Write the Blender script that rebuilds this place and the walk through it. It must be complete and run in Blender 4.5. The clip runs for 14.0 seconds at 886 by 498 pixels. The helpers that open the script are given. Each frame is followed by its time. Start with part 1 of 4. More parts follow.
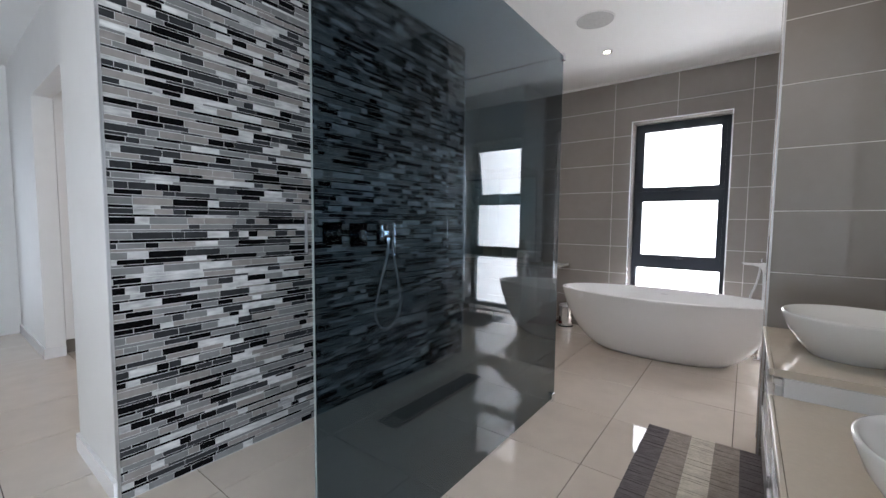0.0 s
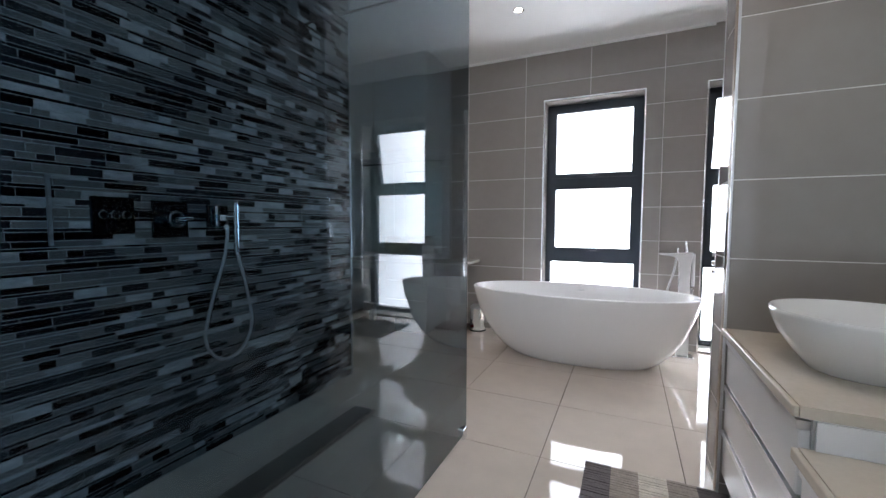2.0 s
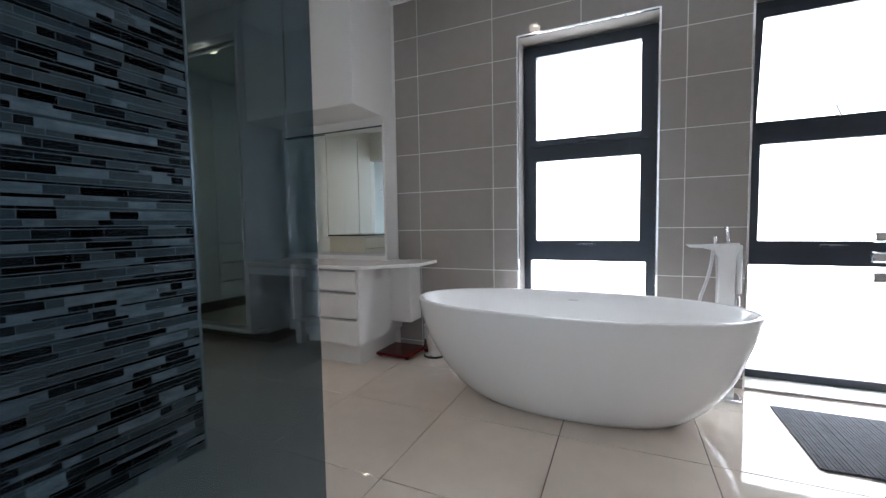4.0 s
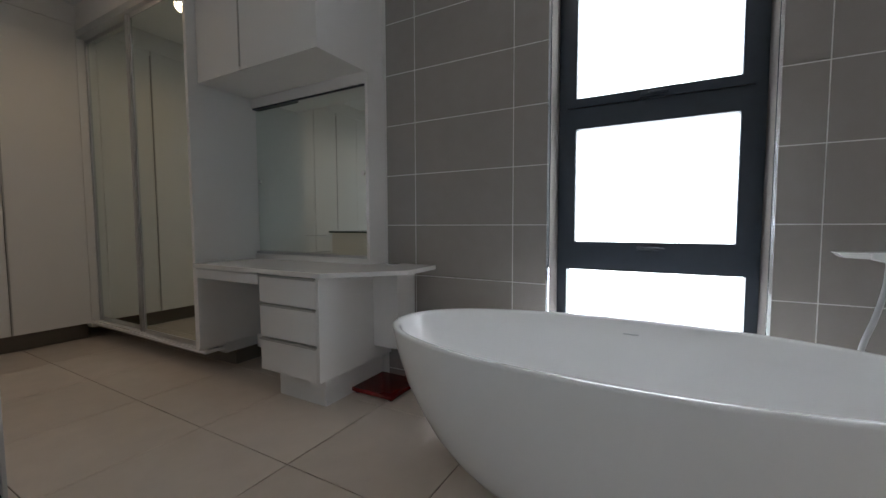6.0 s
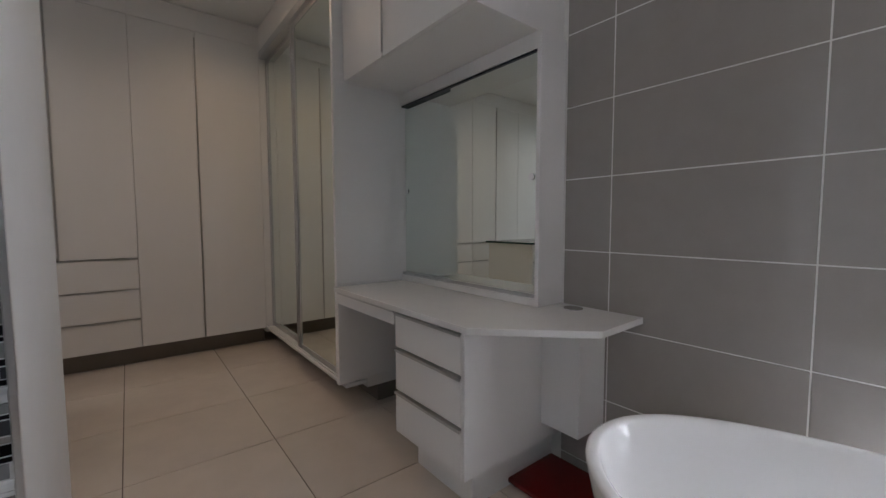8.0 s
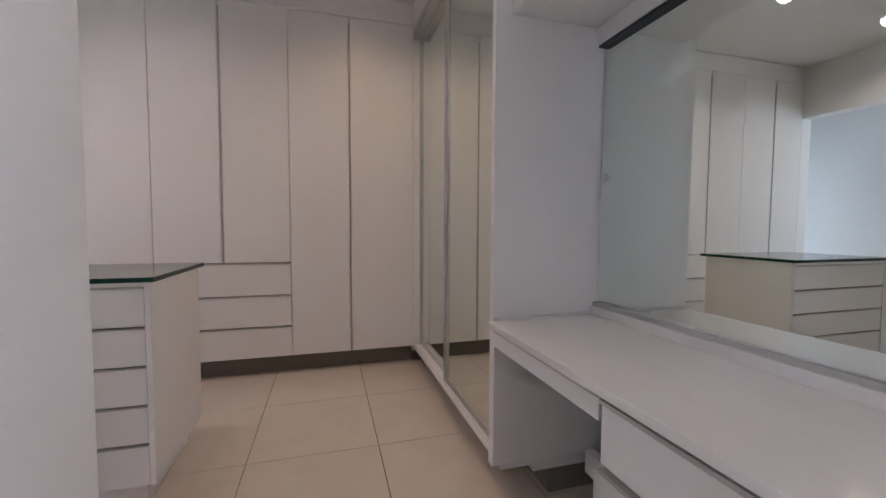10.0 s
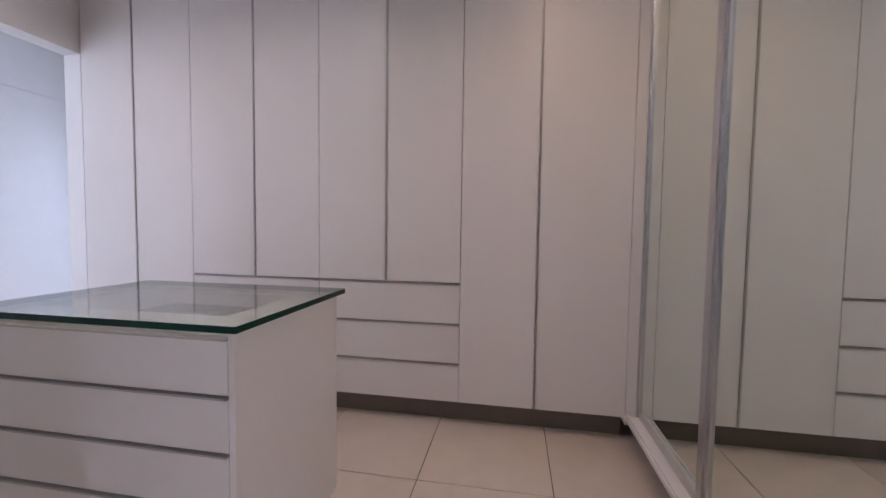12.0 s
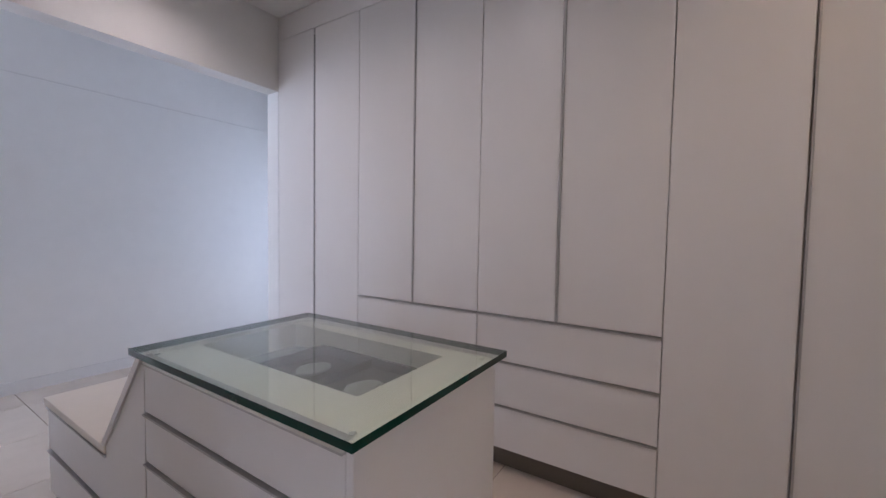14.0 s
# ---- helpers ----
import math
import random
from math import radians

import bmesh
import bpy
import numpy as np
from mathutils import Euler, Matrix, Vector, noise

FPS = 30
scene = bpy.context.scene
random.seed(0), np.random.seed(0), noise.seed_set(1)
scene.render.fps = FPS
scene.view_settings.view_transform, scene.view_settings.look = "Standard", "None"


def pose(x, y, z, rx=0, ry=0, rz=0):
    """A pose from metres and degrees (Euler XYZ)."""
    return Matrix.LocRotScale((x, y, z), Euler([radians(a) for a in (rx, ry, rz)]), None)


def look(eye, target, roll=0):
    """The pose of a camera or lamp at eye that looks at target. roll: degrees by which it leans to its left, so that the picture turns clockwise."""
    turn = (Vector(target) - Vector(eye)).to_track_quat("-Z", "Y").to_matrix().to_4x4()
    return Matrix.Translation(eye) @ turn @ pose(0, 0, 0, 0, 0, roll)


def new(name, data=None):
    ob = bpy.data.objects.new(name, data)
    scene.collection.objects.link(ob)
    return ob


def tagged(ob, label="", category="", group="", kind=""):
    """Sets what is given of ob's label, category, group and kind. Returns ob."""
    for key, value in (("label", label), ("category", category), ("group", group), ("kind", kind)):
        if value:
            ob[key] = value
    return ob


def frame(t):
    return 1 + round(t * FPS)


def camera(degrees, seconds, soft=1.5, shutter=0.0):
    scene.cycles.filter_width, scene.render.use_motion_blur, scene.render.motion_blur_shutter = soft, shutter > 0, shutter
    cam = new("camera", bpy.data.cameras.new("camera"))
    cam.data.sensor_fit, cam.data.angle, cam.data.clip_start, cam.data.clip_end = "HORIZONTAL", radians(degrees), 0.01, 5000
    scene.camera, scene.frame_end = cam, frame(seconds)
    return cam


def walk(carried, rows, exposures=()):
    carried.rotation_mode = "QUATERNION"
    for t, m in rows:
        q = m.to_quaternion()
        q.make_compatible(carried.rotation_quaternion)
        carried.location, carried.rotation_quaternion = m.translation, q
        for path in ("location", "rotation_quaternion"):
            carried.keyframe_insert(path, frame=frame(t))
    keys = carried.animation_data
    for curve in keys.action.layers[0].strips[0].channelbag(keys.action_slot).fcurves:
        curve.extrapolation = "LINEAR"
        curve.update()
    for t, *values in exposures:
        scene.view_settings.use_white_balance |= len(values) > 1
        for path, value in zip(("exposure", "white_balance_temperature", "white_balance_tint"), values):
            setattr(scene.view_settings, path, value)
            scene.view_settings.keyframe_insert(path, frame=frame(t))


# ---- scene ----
cam = camera(96.0, 14.0)
PATH = [
    (0, (0.002, 0.08, 1.216), (-1.205, 1.669, 1.081), 0.5),
    (0.5, (-0.027, 0.152, 1.216), (-1.128, 1.816, 1.089), 0.4),
    (1, (-0.117, 0.32, 1.205), (-1.069, 2.074, 1.07), 0.6),
    (1.5, (-0.184, 0.537, 1.165), (-1.056, 2.332, 1.03), 0.3),
    (2, (-0.266, 0.786, 1.11), (-1.101, 2.599, 0.984), 0.2),
    (2.5, (-0.333, 1.051, 1.082), (-1.14, 2.877, 0.952), -0.0),
    (3, (-0.347, 1.387, 1.037), (-1.136, 3.22, 0.907), -0.0),
    (3.5, (-0.357, 1.691, 1.016), (-1.142, 3.526, 0.888), -0.2),
    (3.7, (-0.346, 1.803, 1.014), (-1.145, 3.632, 0.888), -0.5),
    (5.8, (-0.475, 2.726, 0.952), (-1.4, 4.495, 0.829), -0.3),
    (6, (-0.508, 2.802, 0.970), (-1.487, 4.54, 0.846), -0.2),
    (6.5, (-0.637, 2.972, 1.016), (-1.762, 4.621, 0.888), -0.3),
    (7, (-0.766, 3.136, 1.057), (-2.085, 4.633, 0.925), -0.5),
    (7.5, (-0.868, 3.222, 1.071), (-2.339, 4.571, 0.942), -0.1),
    (8, (-0.996, 3.311, 1.084), (-2.562, 4.548, 0.952), -0.1),
    (8.2, (-1.049, 3.358, 1.085), (-2.668, 4.525, 0.959), -0.1),
    (10.3, (-1.854, 3.643, 1.078), (-3.799, 4.099, 0.974), 0.4),
    (10.5, (-1.947, 3.66, 1.078), (-3.907, 4.045, 0.978), 0.5),
    (11, (-2.197, 3.678, 1.113), (-4.187, 3.849, 1.006), 0.4),
    (11.5, (-2.393, 3.682, 1.116), (-4.387, 3.557, 1.017), 0.7),
    (12, (-2.56, 3.656, 1.134), (-4.527, 3.308, 1.03), 0.8),
    (12.5, (-2.671, 3.625, 1.176), (-4.592, 3.078, 1.07), 0.9),
    (13, (-2.766, 3.571, 1.203), (-4.633, 2.864, 1.1), 0.9),
    (13.5, (-2.858, 3.522, 1.223), (-4.641, 2.621, 1.124), 0.9),
    (14, (-2.936, 3.478, 1.25), (-4.615, 2.397, 1.153), 1.0),
]
EXPOSURES = [(0.0, 0.15, 6450, 14), (2.0, 0.32, 6200, 13), (3.5, 0.35, 6050, 11), (5.8, -0.55, 6200, 9), (8.2, -0.12, 6250, 15), (10.3, 0.62, 6150, 23), (11.5, 0.64, 6250, 28), (12.5, 0.56, 5600, 26), (14.0, 0.42, 5850, 23)]
walk(cam, [(t, look(eye, target, roll)) for t, eye, target, roll in PATH], EXPOSURES)

# ---------------------------------------------------------------- light
world = bpy.data.worlds.new("sky")
scene.world = world
world.use_nodes = True
wn = world.node_tree.nodes
sky = wn.new("ShaderNodeTexSky")
sky.sky_type, sky.sun_disc = "NISHITA", False
sky.sun_elevation, sky.sun_rotation = radians(50), radians(150)
wn["Background"].inputs["Strength"].default_value = 0.1
world.node_tree.links.new(sky.outputs[0], wn["Background"].inputs["Color"])

sun = new("sun", bpy.data.lights.new("sun", "SUN"))
sun.data.energy, sun.data.angle, sun.data.color = 3.0, radians(0.6), (1, 0.95, 0.88)
sun.matrix_basis = look((0, 0, 0), (-0.45, 0.45, -0.78))

WINDOW_GLOW = 9.5      # the white daylight behind the frosted panes
# strength of the fill added on the unseen bedroom side
BEDROOM_FILL = 7.0
PASSAGE_GLOW = 2.5
LAMP_WATTS = 16.0


# ---------------------------------------------------------------- materials
def material(name, colour, rough=0.5, metal=0.0, vary=0.0, scale=6.0, bump=0.0, bump_scale=60.0, spec=0.5, coat=0.0, colour2=None, rough_vary=0.0, stretch=None):
    m = bpy.data.materials.new(name)
    m.use_nodes = True
    nt = m.node_tree
    b = nt.nodes["Principled BSDF"]
    b.inputs["Base Color"].default_value = (*colour, 1)
    b.inputs["Roughness"].default_value = rough
    b.inputs["Metallic"].default_value = metal
    b.inputs["Specular IOR Level"].default_value = spec
    b.inputs["Coat Weight"].default_value = coat
    b.inputs["Coat Roughness"].default_value = 0.04
    geo = nt.nodes.new("ShaderNodeNewGeometry")
    src = geo.outputs["Position"]
    if stretch:
        mp = nt.nodes.new("ShaderNodeMapping")
        mp.inputs["Scale"].default_value = stretch
        nt.links.new(src, mp.inputs["Vector"])
        src = mp.outputs["Vector"]
    if vary:
        n1 = nt.nodes.new("ShaderNodeTexNoise")
        n1.inputs["Scale"].default_value, n1.inputs["Detail"].default_value = scale, 6
        nt.links.new(src, n1.inputs["Vector"])
        n2 = nt.nodes.new("ShaderNodeTexNoise")
        n2.inputs["Scale"].default_value, n2.inputs["Detail"].default_value = scale * 0.15, 3
        nt.links.new(src, n2.inputs["Vector"])
        add = nt.nodes.new("ShaderNodeMath")
        add.operation = "ADD"
        nt.links.new(n1.outputs[0], add.inputs[0]), nt.links.new(n2.outputs[0], add.inputs[1])
        info = nt.nodes.new("ShaderNodeObjectInfo")
        mad = nt.nodes.new("ShaderNodeMath")
        mad.operation = "MULTIPLY_ADD"
        mad.inputs[1].default_value = 0.35
        nt.links.new(info.outputs["Random"], mad.inputs[0]), nt.links.new(add.outputs[0], mad.inputs[2])
        ramp = nt.nodes.new("ShaderNodeMapRange")
        ramp.inputs["From Min"].default_value, ramp.inputs["From Max"].default_value = 0.75, 1.6
        nt.links.new(mad.outputs[0], ramp.inputs["Value"])
        mix = nt.nodes.new("ShaderNodeMix")
        mix.data_type = "RGBA"
        second = colour2 or tuple(c * (1 - vary) for c in colour)
        mix.inputs["A"].default_value, mix.inputs["B"].default_value = (*colour, 1), (*second, 1)
        nt.links.new(ramp.outputs[0], mix.inputs["Factor"])
        nt.links.new(mix.outputs["Result"], b.inputs["Base Color"])
        if rough_vary:
            mr = nt.nodes.new("ShaderNodeMapRange")
            mr.inputs["To Min"].default_value, mr.inputs["To Max"].default_value = rough, rough + rough_vary
            nt.links.new(n1.outputs[0], mr.inputs["Value"])
            nt.links.new(mr.outputs[0], b.inputs["Roughness"])
    if bump:
        n3 = nt.nodes.new("ShaderNodeTexNoise")
        n3.inputs["Scale"].default_value, n3.inputs["Detail"].default_value = bump_scale, 4
        nt.links.new(src, n3.inputs["Vector"])
        bp = nt.nodes.new("ShaderNodeBump")
        bp.inputs["Strength"].default_value, bp.inputs["Distance"].default_value = bump, 0.002
        nt.links.new(n3.outputs[0], bp.inputs["Height"])
        nt.links.new(bp.outputs[0], b.inputs["Normal"])
    return m


def sheet_glass(name, tint, ior=1.5, rough=0.0, falloff=5.0):
    """Thin clear or tinted glass: light goes straight through, Fresnel drives the gloss."""
    m = bpy.data.materials.new(name)
    m.use_nodes = True
    nt = m.node_tree
    nt.nodes.remove(nt.nodes["Principled BSDF"])
    tr, gl, mix, lw, pw, ma = (nt.nodes.new("ShaderNode" + k) for k in ("BsdfTransparent", "BsdfGlossy", "MixShader", "LayerWeight", "Math", "Math"))
    f0 = ((ior - 1) / (ior + 1)) ** 2
    lw.inputs["Blend"].default_value = 0.5
    pw.operation, ma.operation = "POWER", "MULTIPLY_ADD"
    pw.inputs[1].default_value, ma.inputs[1].default_value, ma.inputs[2].default_value = falloff, 1 - f0, f0
    nt.links.new(lw.outputs["Facing"], pw.inputs[0]), nt.links.new(pw.outputs[0], ma.inputs[0])
    tr.inputs[0].default_value = (*tint, 1)
    gl.inputs["Roughness"].default_value = rough
    nt.links.new(ma.outputs[0], mix.inputs[0]), nt.links.new(tr.outputs[0], mix.inputs[1]), nt.links.new(gl.outputs[0], mix.inputs[2])
    nt.links.new(mix.outputs[0], nt.nodes["Material Output"].inputs["Surface"])
    return m


def glow(name, colour, strength):
    m = bpy.data.materials.new(name)
    m.use_nodes = True
    nt = m.node_tree
    nt.nodes.remove(nt.nodes["Principled BSDF"])
    e = nt.nodes.new("ShaderNodeEmission")
    e.inputs[0].default_value, e.inputs[1].default_value = (*colour, 1), strength
    nt.links.new(e.outputs[0], nt.nodes["Material Output"].inputs["Surface"])
    return m


PLASTER = material("white_plaster", (0.80, 0.80, 0.79), 0.55, vary=0.05, scale=9, bump=0.12, bump_scale=180)
CEILING = material("ceiling_paint", (0.84, 0.84, 0.83), 0.7, vary=0.03, scale=5, bump=0.08, bump_scale=220)
FLOOR_TILE = material("polished_porcelain", (0.68, 0.60, 0.52), 0.02, vary=0.14, scale=7, bump=0.015, bump_scale=6, rough_vary=0.03, spec=0.6)
FLOOR_GROUT = material("floor_grout", (0.16, 0.13, 0.11), 0.9, vary=0.3, scale=30)
WALL_TILE = material("grey_wall_tile", (0.315, 0.288, 0.268), 0.03, vary=0.10, scale=14, bump=0.012, bump_scale=9, rough_vary=0.03)
WALL_GROUT = material("wall_grout", (0.80, 0.78, 0.75), 0.85, vary=0.2, scale=25)
CABINET = material("white_melamine", (0.78, 0.765, 0.75), 0.34, vary=0.03, scale=4, bump=0.02, bump_scale=300)
GLOSS_WHITE = material("white_gloss_front", (0.80, 0.80, 0.80), 0.14, vary=0.03, scale=5)
STONE_TOP = material("cream_quartz", (0.66, 0.59, 0.49), 0.10, vary=0.10, scale=60, rough_vary=0.05)
DESK_TOP = material("white_quartz", (0.77, 0.76, 0.74), 0.14, vary=0.05, scale=70)
ACRYLIC = material("white_acrylic", (0.88, 0.88, 0.88), 0.09, vary=0.015, scale=3, coat=0.3)
CERAMIC = material("white_ceramic", (0.83, 0.83, 0.82), 0.08, vary=0.02, scale=3, coat=0.4)
PULL = material("satin_pull", (0.50, 0.49, 0.48), 0.42, metal=0.5, vary=0.08, scale=40)
CHROME = material("chrome", (0.82, 0.83, 0.85), 0.09, metal=1.0, vary=0.06, scale=30)
BRUSHED = material("brushed_aluminium", (0.62, 0.62, 0.63), 0.32, metal=1.0, vary=0.1, scale=40, stretch=(1, 1, 0.1))
FRAME_DARK = material("charcoal_aluminium", (0.020, 0.030, 0.046), 0.38, vary=0.25, scale=30, bump=0.03, bump_scale=400)
RUBBER = material("black_rubber", (0.012, 0.012, 0.013), 0.6, vary=0.2, scale=50)
PLATE = material("black_glass_plate", (0.008, 0.008, 0.009), 0.06, vary=0.1, scale=20)
MIRROR = material("mirror_silver", (0.80, 0.86, 0.82), 0.012, metal=1.0)
SHOWER_GLASS = sheet_glass("tinted_glass", (0.38, 0.455, 0.498), 1.2, falloff=3.6)
PANE = sheet_glass("window_pane", (0.96, 0.97, 0.98), 1.45)
TABLE_GLASS = sheet_glass("clear_glass_top", (0.93, 0.965, 0.915), 1.5, falloff=4.0)
EDGE_PALE = material("pale_glass_edge", (0.22, 0.26, 0.26), 0.2, vary=0.2, scale=30)
GLASS_EDGE = material("green_glass_edge", (0.003, 0.045, 0.034), 0.12, spec=0.2, vary=0.3, scale=40)
TRAY = material("dark_velvet", (0.035, 0.037, 0.045), 0.85, vary=0.4, scale=80, bump=0.2, bump_scale=500)
TRAY_GREY = material("grey_tray", (0.30, 0.31, 0.33), 0.5, vary=0.2, scale=30)
RED = material("red_plastic", (0.15, 0.008, 0.007), 0.25, vary=0.2, scale=30)
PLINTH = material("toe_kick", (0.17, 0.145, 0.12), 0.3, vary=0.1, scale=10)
TIMBER = material("pale_timber", (0.34, 0.25, 0.17), 0.45, vary=0.3, scale=40, stretch=(8, 8, 0.6))
BENCH_TOP = material("bench_top", (0.74, 0.68, 0.60), 0.35, vary=0.06, scale=20)
SPEAKER = material("speaker_cloth", (0.52, 0.52, 0.51), 0.8, vary=0.2, scale=300)
MOS_GROUT = material("mosaic_grout", (0.56, 0.56, 0.55), 0.85, vary=0.2, scale=40)
MOSAIC = [
    material("mosaic_black", (0.006, 0.006, 0.007), 0.12, spec=0.08, vary=0.4, scale=30),
    material("mosaic_charcoal", (0.045, 0.047, 0.051), 0.2, spec=0.1, vary=0.45, scale=30, bump=0.1, bump_scale=120),
    material("mosaic_grey", (0.20, 0.20, 0.20), 0.28, spec=0.3, vary=0.35, scale=25, bump=0.1, bump_scale=120),
    material("mosaic_taupe", (0.27, 0.25, 0.235), 0.30, spec=0.3, vary=0.35, scale=25, bump=0.1, bump_scale=120),
    material("mosaic_marble", (0.78, 0.78, 0.77), 0.22, vary=0.7, spec=0.3, scale=24, colour2=(0.22, 0.22, 0.225), stretch=(1, 0.6, 2.2)),
]
RUG_DARK = material("rug_charcoal", (0.16, 0.14, 0.145), 0.95, vary=0.5, scale=160, bump=0.6, bump_scale=500)
RUG_TAUPE = material("rug_taupe", (0.42, 0.36, 0.31), 0.95, vary=0.45, scale=160, bump=0.6, bump_scale=500)
RUG_BEIGE = material("rug_beige", (0.74, 0.68, 0.58), 0.95, vary=0.4, scale=160, bump=0.6, bump_scale=500)
MAT_GREY = material("mat_grey", (0.16, 0.165, 0.18), 0.95, vary=0.4, scale=140, bump=0.6, bump_scale=400)
DAYLIGHT = glow("daylight_white", (0.96, 0.98, 1.0), WINDOW_GLOW)
BED_FILL = glow("bluish_fill", (0.80, 0.90, 1.0), BEDROOM_FILL)
PASSAGE_DAYLIGHT = glow("daylight_passage", (0.80, 0.90, 1.0), PASSAGE_GLOW)
LAMP_LENS = glow("lamp_lens", (1.0, 0.88, 0.70), 22.0)


# ---------------------------------------------------------------- mesh helpers
def add_box(bm, x0, x1, y0, y1, z0, z1):
    v = [bm.verts.new((x, y, z)) for z in (z0, z1) for x, y in ((x0, y0), (x1, y0), (x1, y1), (x0, y1))]
    for f in ((3, 2, 1, 0), (4, 5, 6, 7), (0, 1, 5, 4), (1, 2, 6, 5), (2, 3, 7, 6), (3, 0, 4, 7)):
        bm.faces.new([v[i] for i in f])


def box(x0, x1, y0, y1, z0, z1, bevel=0.0, seg=2):
    bm = bmesh.new()
    add_box(bm, min(x0, x1), max(x0, x1), min(y0, y1), max(y0, y1), min(z0, z1), max(z0, z1))
    if bevel:
        bmesh.ops.bevel(bm, geom=bm.edges[:], offset=bevel, segments=seg, affect="EDGES", profile=0.5)
    return bm


def boxes(*spans):
    bm = bmesh.new()
    for s in spans:
        add_box(bm, *s)
    return bm


def prism(points, axis, a, b, bevel=0.0):
    """A flat outline pulled out along an axis; points are given in the two other axes, in order."""
    bm = bmesh.new()

    def at(p, w):
        return {"x": (w, p[0], p[1]), "y": (p[0], w, p[1]), "z": (p[0], p[1], w)}[axis]
    lo, hi = [bm.verts.new(at(p, a)) for p in points], [bm.verts.new(at(p, b)) for p in points]
    bm.faces.new(lo[::-1]), bm.faces.new(hi)
    n = len(points)
    for i in range(n):
        bm.faces.new((lo[i], lo[(i + 1) % n], hi[(i + 1) % n], hi[i]))
    bmesh.ops.recalc_face_normals(bm, faces=bm.faces[:])
    if bevel:
        bmesh.ops.bevel(bm, geom=bm.edges[:], offset=bevel, segments=2, affect="EDGES", profile=0.5)
    return bm


def rod(p, q, r, r2=None, n=16, bevel=0.0):
    bm = bmesh.new()
    p, q = Vector(p), Vector(q)
    bmesh.ops.create_cone(bm, cap_ends=True, segments=n, radius1=r, radius2=r if r2 is None else r2, depth=(q - p).length)
    if bevel:
        rim = [e for e in bm.edges if abs(abs(e.verts[0].co.z) - (q - p).length / 2) < 1e-5 and abs(e.verts[0].co.z - e.verts[1].co.z) < 1e-5]
        bmesh.ops.bevel(bm, geom=rim, offset=bevel, segments=3, affect="EDGES", profile=0.5)
    bm.transform(Matrix.Translation((p + q) / 2) @ (q - p).to_track_quat("Z", "Y").to_matrix().to_4x4())
    return bm


def lathe_oval(rings, n=64, power=2.0):
    """Closed skin through oval rings (cx, cy, z, half length x, half length y), from outside foot over the rim to inside bottom."""
    bm = bmesh.new()
    rows = []
    for cx, cy, z, a, b in rings:
        row = []
        for i in range(n):
            c, s = math.cos(2 * math.pi * i / n), math.sin(2 * math.pi * i / n)
            k = (abs(c) ** power + abs(s) ** power) ** (-1 / power)
            row.append(bm.verts.new((cx + a * k * c, cy + b * k * s, z)))
        rows.append(row)
    for r0, r1 in zip(rows, rows[1:]):
        for i in range(n):
            bm.faces.new((r0[i], r0[(i + 1) % n], r1[(i + 1) % n], r1[i]))
    bm.faces.new(rows[0][::-1]), bm.faces.new(rows[-1])
    bmesh.ops.recalc_face_normals(bm, faces=bm.faces[:])
    return bm


def tube(points, r, n=10):
    """A round pipe along a smooth line through the points."""
    pts = [Vector(p) for p in points]
    line = []
    for i in range(len(pts) - 1):
        a, b, c, d = pts[max(i - 1, 0)], pts[i], pts[i + 1], pts[min(i + 2, len(pts) - 1)]
        for k in range(8):
            t = k / 8
            line.append(0.5 * ((2 * b) + (c - a) * t + (2 * a - 5 * b + 4 * c - d) * t * t + (3 * b - a - 3 * c + d) * t ** 3))
    line.append(pts[-1])
    bm = bmesh.new()
    rows = []
    for i, p in enumerate(line):
        way = (line[min(i + 1, len(line) - 1)] - line[max(i - 1, 0)]).normalized()
        side = way.cross(Vector((1, 0.02, 0.03))).normalized()
        up = way.cross(side)
        rows.append([bm.verts.new(p + r * (math.cos(2 * math.pi * j / n) * side + math.sin(2 * math.pi * j / n) * up)) for j in range(n)])
    for r0, r1 in zip(rows, rows[1:]):
        for j in range(n):
            bm.faces.new((r0[j], r0[(j + 1) % n], r1[(j + 1) % n], r1[j]))
    bm.faces.new(rows[0][::-1]), bm.faces.new(rows[-1])
    bmesh.ops.recalc_face_normals(bm, faces=bm.faces[:])
    return bm


def mesh_of(name, bm, mat, smooth=False):
    me = bpy.data.meshes.new(name)
    bm.to_mesh(me)
    bm.free()
    me.materials.append(mat)
    if smooth:
        me.polygons.foreach_set("use_smooth", [True] * len(me.polygons))
    return me


def part(name, bm, mat, parent=None, label="", smooth=False):
    ob = new(name, mesh_of(name, bm, mat, smooth))
    if parent is not None:
        ob.parent = parent
        if parent.type == "EMPTY":
            ob.matrix_parent_inverse = parent.matrix_basis.inverted()
    return tagged(ob, label) if label else ob


def thing(name, x, y, z, label, category, group="", kind=""):
    ob = new(name)
    ob.empty_display_size = 0.1
    ob.matrix_basis = pose(x, y, z)
    return tagged(ob, label, category, group, kind)


def structure(name, bm, mat, label, category):
    return tagged(part(name, bm, mat), label, category, kind="structure")


# ---------------------------------------------------------------- large structure
ROOM_H = 2.77
WIN_Y = 4.80
SKIN = 0.0015          # thickness of tiles on their bed
X_W, X_E, Y_S = -6.10, 1.29, -4.0

floor = structure("floor", box(X_W - 0.2, X_E + 0.2, Y_S - 0.2, 5.18, -0.20, -0.004), FLOOR_GROUT, "beige polished porcelain tile floor with thin dark joints", "floor")
structure("ceiling", box(X_W - 0.2, X_E + 0.2, Y_S - 0.2, 5.18, ROOM_H, ROOM_H + 0.2), CEILING, "smooth white painted ceiling over bathroom and dressing room", "ceiling")

